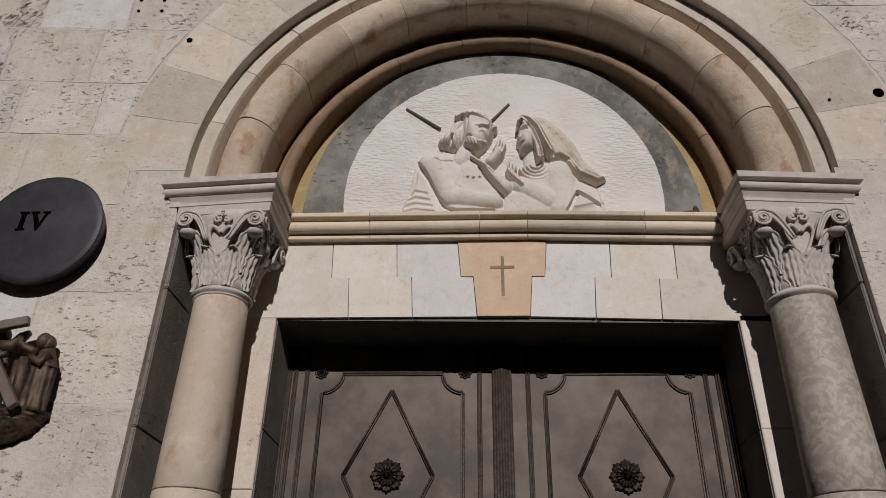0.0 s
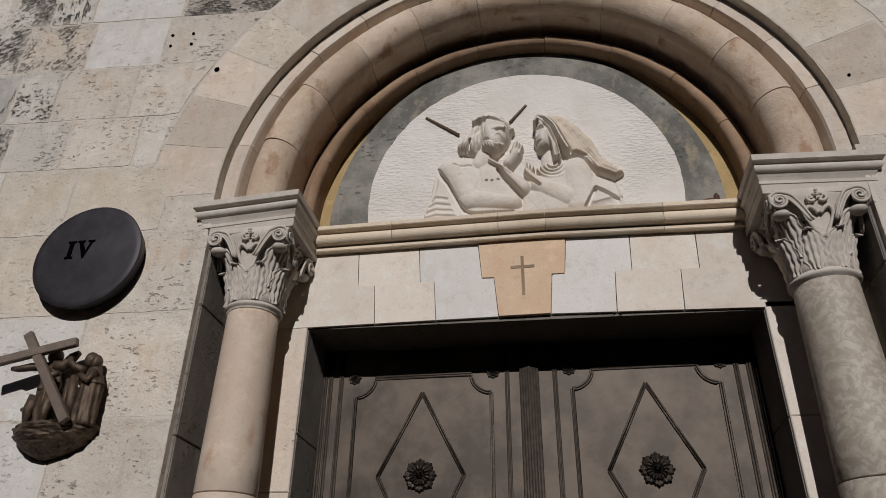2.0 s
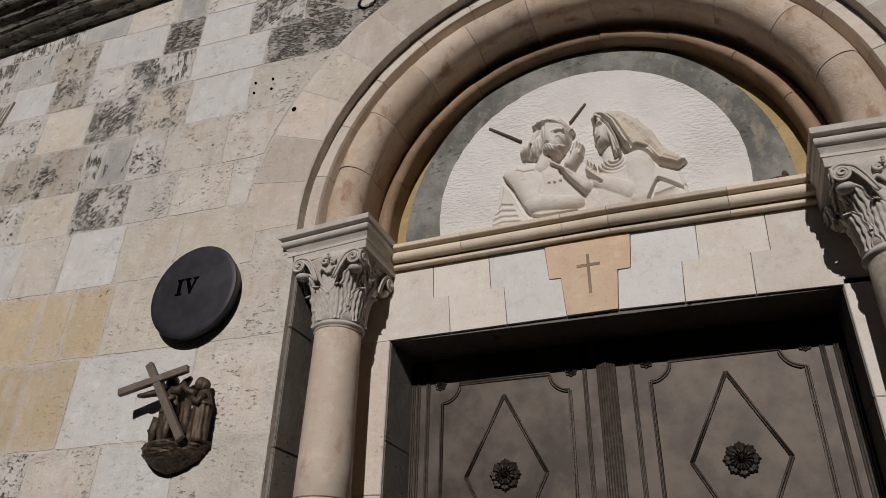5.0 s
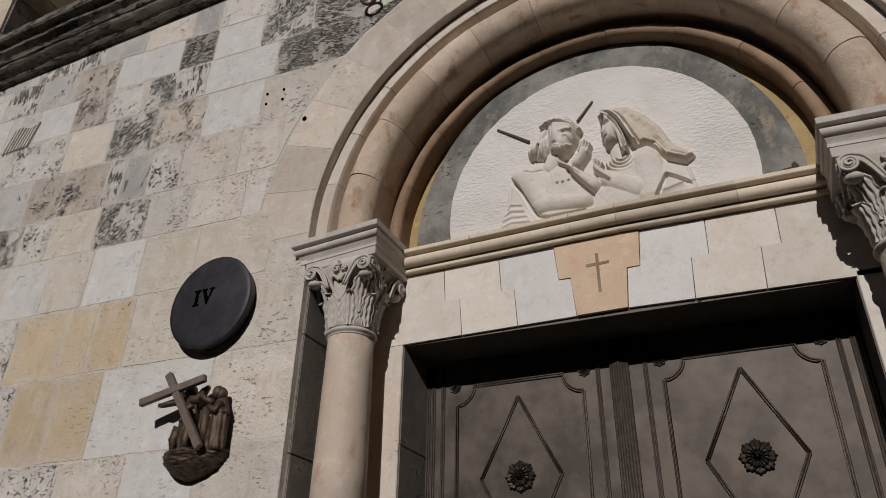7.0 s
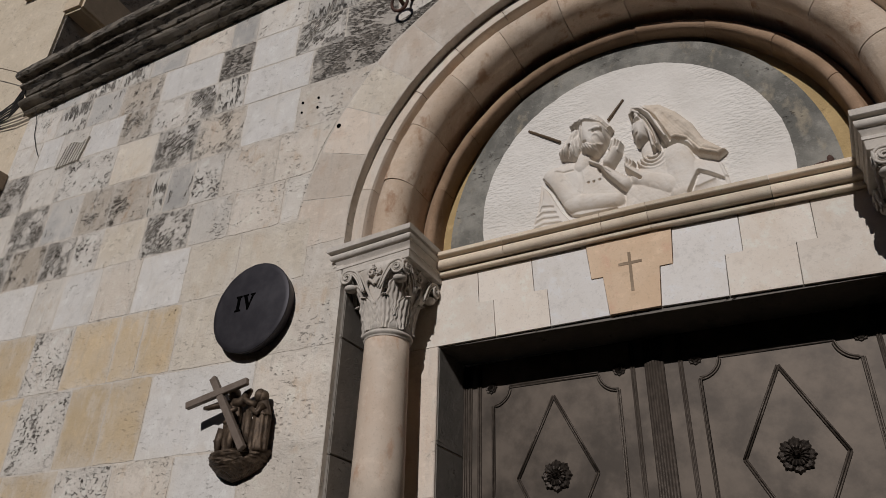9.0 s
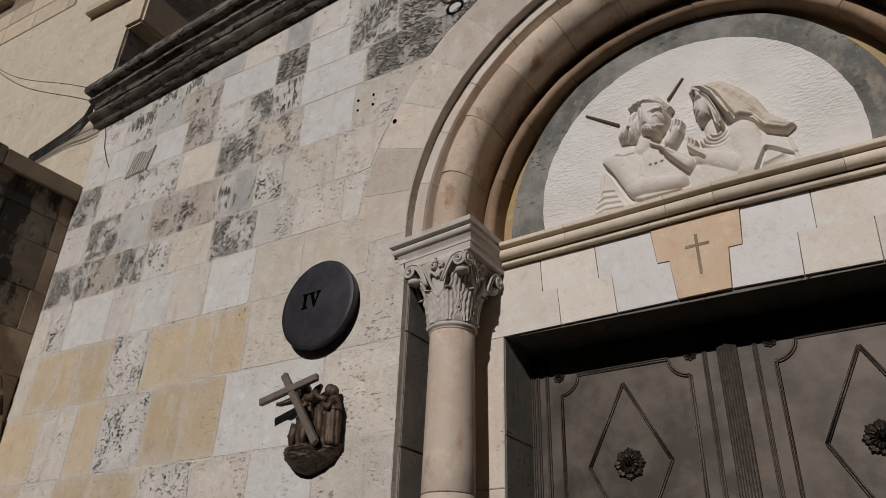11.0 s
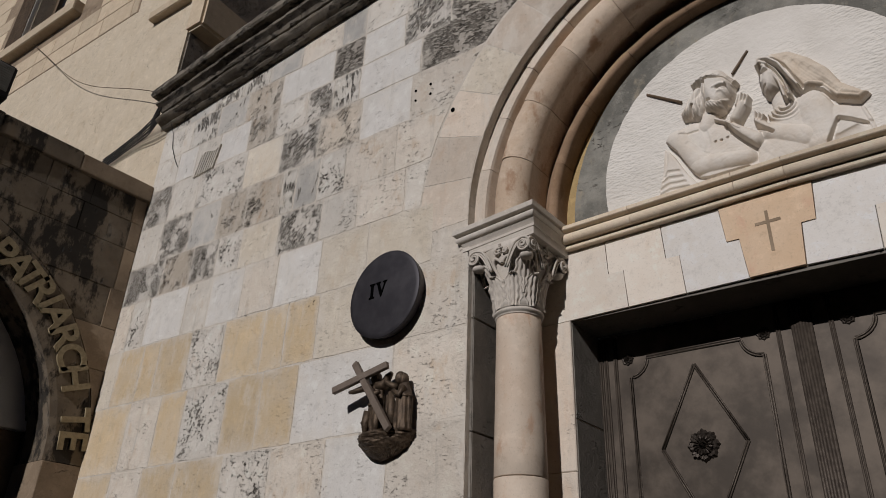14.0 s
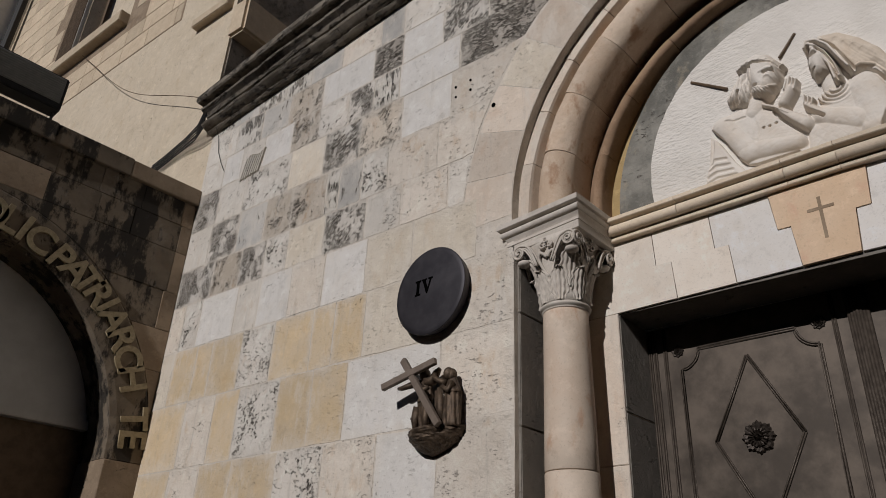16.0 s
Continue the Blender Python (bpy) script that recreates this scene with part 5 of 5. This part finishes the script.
# letters round the ring
turns = list(zip("HCRAIRTAPCILOHTAC", (radians(d) for d in (22.1, 28.0, 33.8, 39.4, 43.7, 47.5, 52.0, 56.2, 61.3, 68.4, 73.2, 77.4, 82.6, 88.6, 94.0, 98.6, 104.0))))
turns += [(ch, radians(111.5 + 5.3 * k)) for k, ch in enumerate("NAINEMRA")]
turns += [("T", radians(11.2)), ("E", radians(5.8))]
for i, (ch, a) in enumerate(turns):
    me = text_mesh(ch, 0.30, 0.009, 0.007)
    me.materials.append(M_GOLD)
    ob = new("letter", me)
    ob.parent = gate
    r = (R_IN + R_OUT) / 2 + 0.012 - 0.062 * min(1.0, max(0.0, (math.degrees(a) - 44.0) / 18.0))
    spin = Matrix.Rotation(a - math.pi / 2, 4, (0, -1, 0))
    up = Matrix(((1, 0, 0, 0), (0, 0, -1, 0), (0, 1, 0, 0), (0, 0, 0, 1)))
    place = Matrix.Translation((GY + r * math.cos(a), -0.024, GZ + r * math.sin(a))) @ spin @ up
    turn = Matrix(((0, -1, 0, GX), (1, 0, 0, 0), (0, 0, 1, 0), (0, 0, 0, 1)))
    ob.matrix_basis = turn @ place
    if i == 0:
        ob["label"] = "dull gilt raised letter"
# recessed board inside the arch, lintel and dark door below
bm = slab([(GY + R_IN * 0.998 * math.cos(math.pi * k / 36), 2.92 if k in (0, 36) else max(2.92, GZ + R_IN * 0.998 * math.sin(math.pi * k / 36))) for k in range(37)], 0.40, 0.44, 0.003)
part("sign_board", side(bm), M_SIGN, gate, "grey painted board in the arch")
part("transom", side(box(GY - R_IN, GY + R_IN, 0.37, 0.50, 2.84, 2.918, 0.006)), M_SIGN, gate)
part("door_panel", side(box(GY - R_IN, GY + R_IN, 0.45, 0.55, 0.0, 2.838)), M_WOOD, gate, "dark brown wooden gate")
me = text_mesh("O", 0.20, 0.003, 0.006)
me.materials.append(M_SIGNRED)
ob = new("sign_letter", me)
ob.parent = gate
ob.matrix_basis = Matrix(((0, -1, 0, GX), (1, 0, 0, 0), (0, 0, 1, 0), (0, 0, 0, 1))) @ Matrix.Translation((-1.47, 0.394, 3.52)) @ Matrix(((1, 0, 0, 0), (0, 0, -1, 0), (0, 1, 0, 0), (0, 0, 0, 1)))
for k in range(5):
    part("sign_bar", side(box(-1.75 + 0.1 * k, -1.69 + 0.1 * k, 0.393, 0.399, 2.99, 3.02)), M_SIGNRED, gate, "faded bar of small writing")
# coping
rnd = random.Random(9)
yy = -3.9
while yy < -0.01:
    y2 = min(-0.004, yy + rnd.uniform(0.40, 0.75))
    if -0.004 - y2 < 0.3:
        y2 = -0.004
    bm = side(box(yy + 0.001, y2 - 0.001, -0.035 + rnd.uniform(-0.006, 0.006), 0.62, 4.90, 5.065 + rnd.uniform(-0.004, 0.004) - 0.012 * (yy + 1.0), 0.006))
    part("coping_stone", bm, M_QUOIN if y2 > -0.1 else M_BLACKENED, gate)
    yy = y2
# spandrel stones
levels = [GZ, 2.98, 3.33, 3.68, 4.02, 4.40, 4.66, 4.898]
for z0, z1 in zip(levels, levels[1:]):
    for sgn in (-1, 1):
        far = -0.004 if sgn > 0 else -3.9
        zs = [z0 + 0.002 + (z1 - z0 - 0.004) * k / 5 for k in range(6)]
        near = [(GY + sgn * math.sqrt(max(0.0, (R_OUT - 0.008) ** 2 - (zz - GZ) ** 2)), zz) for zz in zs]
        x = far
        stop = near[0][0]
        first = True
        while abs(x - stop) > 0.01:
            w = rnd.uniform(0.10, 0.16) if first and sgn > 0 else rnd.uniform(0.28, 0.5)
            nxt = x - sgn * w
            if sgn * (nxt - stop) < 0.16:
                nxt = stop
            a, b = sorted((x, nxt))
            if nxt == stop:
                poly = [(x, zs[0])] + near + [(x, zs[-1])]
            else:
                poly = [(a + 0.002, zs[0]), (b - 0.002, zs[0]), (b - 0.002, zs[-1]), (a + 0.002, zs[-1])]
            part("stone", side(slab(poly, rnd.uniform(-0.004, 0.002), 0.05, 0.003)), M_QUOIN if (first and sgn > 0) or rnd.random() < 0.04 else M_BLACKENED, gate)
            x, first = nxt, False

# ---- floodlight on the gateway ----
lamp = thing("floodlight", "rectangular black floodlight standing on the gateway coping", "floodlight", at=(-5.05, -1.62, 5.06))
part("case", box(-0.10, 0.06, -0.30, 0.29, 0.14, 0.46, 0.012), M_LAMPCASE, lamp)
part("louvre_panel", box(0.058, 0.068, -0.275, 0.265, 0.20, 0.44, 0.002), M_LAMPGLASS, lamp, "grey ribbed panel")
bm = bmesh.new()
for k in range(11):
    z = 0.21 + 0.021 * k
    add_box(bm, 0.067, 0.074, -0.27, 0.26, z, z + 0.006)
part("rib", bm, M_LAMPGLASS, lamp)
for fy in (-0.27, 0.26):
    bm = bmesh.new()
    add_tube(bm, [(-0.02, fy, 0.0), (-0.02, fy, 0.2)], 0.012)
    part("foot", bm, M_LAMPCASE, lamp)

# ---- tall cream building beyond ----
PX1 = -5.21
house = thing("apartment_building", "tall cream plastered stone building with a shuttered window", "building", at=(0, 0, 0))
house.matrix_basis = pose(PX1, 0.035, 0, 0, 0, 4.8) @ pose(-PX1, -0.035, 0)
for x0, x1, z0, z1 in ((-45, LEFT - 0.01, 0.0, 5.8), (-45, PX1, 5.8, 9.02), (-45, -9.55, 9.02, 12.4), (-8.62, PX1, 9.02, 12.4), (-45, PX1, 12.4, 26)):
    part("wall", box(x0, x1, 0.035, 0.6, z0, z1), M_PLASTER, house)
part("side_wall", box(PX1 - 0.5, PX1 + 0.02, 0.06, 6.0, 5.8, 26), M_RUBBLE, house, "dark rubble side wall")
part("window_sill", box(-10.15, -7.95, -0.10, 0.3, 8.84, 9.04, 0.012), M_TANPALE, house, "pale projecting window sill")
win = part("window", box(-9.55, -8.62, 0.30, 0.34, 9.0, 12.4), M_GLASS, house, "dark window opening")
bm = bmesh.new()
add_box(bm, -8.70, -8.62, 0.24, 0.30, 9.05, 12.4)
add_box(bm, -9.55, -9.47, 0.24, 0.30, 9.05, 12.4)
add_box(bm, -9.10, -9.05, 0.24, 0.30, 9.05, 12.4)
part("window_frame", bm, M_WOOD, win)
shutter = part("shutter", box(-10.05, -9.56, -0.03, 0.03, 9.06, 12.4, 0.004), M_WHITEWASH, house, "open pale louvred shutter")
for k in range(14):
    part("slat", box(-10.03 + k * 0.034, -10.014 + k * 0.034, -0.045, -0.028, 9.10, 12.3), M_WOOD, shutter)
bm = bmesh.new()
add_box(bm, -17.0, -10.22, 0.031, 0.05, 8.05, 12.2)
add_box(bm, -7.94, -6.4, 0.031, 0.05, 8.05, 12.2)
add_box(bm, -10.22, -7.94, 0.031, 0.05, 8.05, 8.83)
part("mortar_bed", bm, M_QUOIN, house, "brown mortar between the scored stones")
# low scored ashlar courses above the plaster
rnd = random.Random(21)
z = 8.05
while z < 12.0:
    x = -17.0
    h = rnd.uniform(0.30, 0.40)
    while x < -6.5:
        w = rnd.uniform(0.35, 0.7)
        if x + w > -6.42:
            w = -6.42 - x
        if not (x + w > -10.2 and x < -7.95 and z + h > 8.82):
            part("stone", slab([(-w / 2 + 0.008, -h / 2 + 0.008), (w / 2 - 0.008, -h / 2 + 0.008), (w / 2 - 0.008, h / 2 - 0.008), (-w / 2 + 0.008, h / 2 - 0.008)], -0.010, 0.02, 0.006), M_TANPALE, house, at=(x + w / 2, 0.035, z + h / 2))
        x += w
    z += h
# stone bracket and balcony over the facade roof
bm = bmesh.new()
add_box(bm, -5.26, -4.98, 0.02, 0.9, 7.12, 7.6, 0.03)
part("stone_bracket", bm, M_TANPALE, house, "pale stone bracket block")
bm = bmesh.new()
add_box(bm, -5.95, -5.28, -0.05, 0.05, 7.60, 7.72, 0.01)
part("wall_ledge", bm, M_TANPALE, house, "short pale stone ledge")

part("annex_wall", box(-17.5, -12.9, -0.45, 0.05, 6.5, 24.0), M_WHITEWASH, house, "pale grey rendered strip of wall")
for px in (-12.75, -13.6):
    bm = bmesh.new()
    add_tube(bm, [(px, -0.12 if px > -12.9 else -0.52, 7.0), (px, -0.12 if px > -12.9 else -0.52, 24.0)], 0.075, 8)
    part("drainpipe", bm, M_CABLE, house, "dark drainpipe")

# set-back upper wall over the facade
upper = tagged(new("wall_upper", finish("wall_upper", box(-5.2, RIGHT, 1.9, 2.3, 5.8, 9.5), M_RUBBLE)), "dark set-back wall above the facade cornice", "wall", kind="structure")
roof = tagged(new("roof_terrace", finish("roof_terrace", box(-5.2, RIGHT, 0.5, 1.9, 5.87, 6.0), M_RUBBLE)), "stone roof terrace behind the cornice", "roof", kind="structure")

# ---- cables ----
cables = thing("cable_bundle", "bundle of black cables running down beside the cornice", "cables", at=(0, 0, 0))
for k in range(7):
    bm = bmesh.new()
    o = 0.026 * k + 0.006 * math.sin(k * 2.1)
    pts = [(-4.96 - 0.006 * k, -0.13, 5.98 - o), (-5.03, -0.12 + 0.004 * k, 5.97 - o * 1.2), (-5.25, -0.06, 5.92 - o * 1.2), (-5.50, -0.045, 5.88 - o * 0.9), (-5.85, -0.055, 5.82 - o * 0.8), (-6.1, -0.07, 5.78 - o * 0.8)]
    add_tube(bm, pts, 0.0065, 6)
    part("cable", bm, M_CABLE, cables)
wire = thing("hanging_wire", "thin brown wire sagging across the cream wall", "wire", at=(0, 0, 0))
bm = bmesh.new()
pts = []
for k in range(25):
    t = k / 24
    pts.append((-9.05 + 4.0 * t, -0.335 + 0.23 * t, 8.83 - 2.73 * t - 0.30 * math.sin(math.pi * t) * (1 - 0.35 * t) + 0.03 * math.sin(9 * t)))
add_tube(bm, pts, 0.0045, 5)
part("strand", bm, M_WOOD, wire)

# ---- paving ----
rnd = random.Random(31)
x = -4.9
while x < 3.6:
    w = rnd.uniform(0.5, 0.8)
    y = -11.1
    while y < -0.4:
        d = rnd.uniform(0.4, 0.6)
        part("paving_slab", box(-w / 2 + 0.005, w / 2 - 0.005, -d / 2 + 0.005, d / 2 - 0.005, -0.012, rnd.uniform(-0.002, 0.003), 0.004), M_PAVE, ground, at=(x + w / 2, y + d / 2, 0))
        y += d
    x += w


# ---- facade stones, last ----
rnd = random.Random(12)


def choose(x, z):
    if z > 3.75 and x < -1.5:
        p = 0.46 if x < -2.1 else 0.2
        p += 0.10 if z > 4.8 else 0
        r = rnd.random()
        return (M_STREAK if z > 4.8 and rnd.random() < 0.45 else M_WORN) if r < p else (M_GREY if r < p + 0.3 else (M_CREAM if r > 0.92 else M_PALE))
    if z > 3.75:
        return M_WORN if rnd.random() < 0.25 else M_GREY
    r = rnd.random()
    if z < 2.5:
        return M_TAN if r < 0.3 and x < -2.4 else (M_PALE if r < 0.8 else M_GREY)
    return M_GREY if r < 0.22 else M_PALE


def stone(poly, mat, wob=0.003, ragged=0.007, fan=True):
    """One facing stone with slightly ragged edges."""
    if fan:
        poly = [(x, min(5.84, z + lift(x, z))) for x, z in poly]
    if max(p[1] for p in poly) - min(p[1] for p in poly) < 0.06:
        return
    cx = sum(p[0] for p in poly) / len(poly)
    cz = sum(p[1] for p in poly) / len(poly)
    y = rnd.uniform(-0.0006 - wob * 0.6, -0.0006)
    line = []
    for (ax, az), (bx, bz) in zip(poly, poly[1:] + poly[:1]):
        n = 1 if math.hypot(bx - ax, bz - az) < 0.12 else 7
        for k in range(n):
            t = k / n
            px, pz = ax + (bx - ax) * t - cx, az + (bz - az) * t - cz
            pull = 1 - rnd.uniform(0, ragged) / max(0.05, math.hypot(px, pz)) * (1.6 if k == 0 else 1.0)
            line.append((px * pull, pz * pull))
    part("stone", slab(line, y, 0.05, 0.0006), mat, wall_facade, at=(cx, 0, cz))


def edge_x(z, sx):
    """Where the ashlar ends towards the portal, on side sx."""
    if z <= SPRING:
        return sx * HALF
    d = R_RING ** 2 - max(0.0, z - CZ) ** 2
    return CX + sx * math.sqrt(max(0.0, d)) if z > SPRING + 1e-6 else sx * HALF


# the left bay's stones, course by course from the corner: right end and stone
BAY = {
    5: ((-4.5, M_TAN), (-4.1, M_PALE), (-3.7, M_TAN), (-3.2, M_TAN), (-2.75, M_SPOT), (-2.3, M_PALE), (-1.85, M_COOL), (-HALF, M_PALE)),
    6: ((-4.45, M_TAN), (-4.05, M_PALE), (-3.74, M_TAN), (-3.28, M_SPOT), (-2.93, M_TAN), (-2.60, M_TAN), (-1.85, M_COOL), (-HALF, M_PALE)),
    7: ((-4.80, M_CREAM), (-4.45, M_TAN), (-4.22, M_TAN), (-3.82, M_TAN), (-3.43, M_SPOT), (-3.0, M_TAN), (-2.78, M_TAN), (-2.49, M_TAN), (-1.92, M_CREAM), (-HALF, M_PALE)),
    8: ((-4.78, M_PALE), (-4.52, M_SPOT), (-4.0, M_COOL), (-3.70, M_GREY), (-3.32, M_COOL), (-2.95, M_PALE), (-2.53, M_COOL), (-2.12, M_CREAM), (-1.62, M_CREAM)),
    9: ((-4.45, M_WORN), (-4.05, M_BROWN), (-3.72, M_WORN), (-3.43, M_SPOT), (-3.01, M_CREAM), (-2.58, M_WORN), (-2.25, M_GREY), (-1.85, M_PALE)),
    10: ((-4.62, M_GREY), (-4.18, M_WORN), (-3.80, M_BLUE), (-3.45, M_BROWN), (-3.05, M_BROWN), (-2.90, M_STREAK), (-2.66, M_BLUE), (-2.40, M_SPOT), (-1.95, M_PALE)),
    11: ((-4.6, M_WORN), (-4.2, M_GREY), (-3.56, M_SPOT), (-3.13, M_CREAM), (-2.72, M_WORN), (-2.30, M_BROWN), (-1.85, M_COOL)),
    12: ((-4.62, M_GREY), (-4.33, M_COOL), (-4.0, M_GREY), (-3.6, M_COOL), (-3.25, M_BROWN), (-2.9, M_SPOT), (-2.62, M_WORN), (-2.35, M_STREAK), (-1.79, M_COOL), (-1.27, M_BLACK)),
    13: ((-4.5, M_GREY), (-4.1, M_STREAK), (-3.7, M_BLUE), (-3.25, M_BROWN), (-2.65, M_COOL), (-2.34, M_BLACK), (-1.95, M_COOL), (-1.55, M_WORN), (-1.15, M_BLACK)),
    14: ((-4.6, M_STREAK), (-4.2, M_BLUE), (-3.8, M_STREAK), (-3.45, M_STREAK), (-3.05, M_BLUE), (-2.6, M_PALE), (-2.35, M_BLUE), (-1.9, M_GREY), (-1.4, M_STREAK)),
}


def lift(x, z):
    """Raises the courses a little towards the corner, to fit the camera's view."""
    return 0.03 * max(0.0, z - 2.3) * (-2.4 - x) if x < -1.0 else 0.0


def arch_edge(z, sx):
    x = edge_x(max(z, SPRING + 0.01), sx)
    return edge_x(max(z + lift(x, z), SPRING + 0.01), sx)


for row, (z0, z1) in enumerate(zip(COURSES, COURSES[1:])):
    for sx in (-1, 1):
        end = LEFT if sx < 0 else RIGHT
        over = z0 > CZ + R_RING - 0.01
        curved = z1 > SPRING + 0.05 and not over
        if over:
            stop = 0.0
        elif curved:
            stop = arch_edge(z0, sx)
        else:
            stop = sx * HALF
        x = end
        g = 0.004
        while abs(x - stop) > 0.01:
            w = rnd.uniform(0.24, 0.50) if z0 > 3.7 else rnd.uniform(0.32, 0.68)
            nxt = x - sx * w
            given = None
            if sx < 0:
                for end_x, bay_mat in BAY.get(row, ()):
                    if end_x > x + 0.02:
                        nxt, given = end_x, bay_mat
                        break
            if sx * (nxt - stop) < (0.10 if given else 0.30):
                nxt = stop
            last = nxt == stop
            a, b = sorted((x, nxt))
            h = (z1 + z0) / 2
            lo, hi = z0 + g / 2, z1 - g / 2
            if last and curved:
                zs = [lo + (hi - lo) * k / 6 for k in range(7)]
                curve = [(arch_edge(zz, sx) + sx * 0.003, zz) for zz in zs]
                if z0 < SPRING:
                    curve = [(sx * 1.62, zz) for zz in zs]
                if sx < 0:
                    poly = [(x + g / 2, lo)] + curve + [(x + g / 2, hi)]
                else:
                    poly = [(x - g / 2, lo), (x - g / 2, hi)] + curve[::-1]
                    poly = poly[::-1]
            else:
                poly = [(a + g / 2, lo), (b - g / 2, lo), (b - g / 2, hi), (a + g / 2, hi)]
            kind = choose((a + b) / 2, h)
            stone(poly, given or kind)
            x = nxt

# ring of wedge stones flush with the wall round the arch
count = 17
for k in range(count):
    a0, a1 = math.pi * k / count, math.pi * (k + 1) / count
    rr = R_RING - 0.004
    pts = [(CX + R_WALL * math.cos(a0 + (a1 - a0) * i / 4), CZ + R_WALL * math.sin(a0 + (a1 - a0) * i / 4)) for i in range(5)]
    pts += [(CX + rr * math.cos(a1 - (a1 - a0) * i / 4), CZ + rr * math.sin(a1 - (a1 - a0) * i / 4)) for i in range(5)]
    mx, mz = sum(p[0] for p in pts) / 10, sum(p[1] for p in pts) / 10
    pts = [(mx + (px - mx) * 0.992, mz + (pz - mz) * 0.992) for px, pz in pts]
    stone(pts, M_PINK if rnd.random() < 0.8 else M_CREAM, 0.002, 0.004, False)
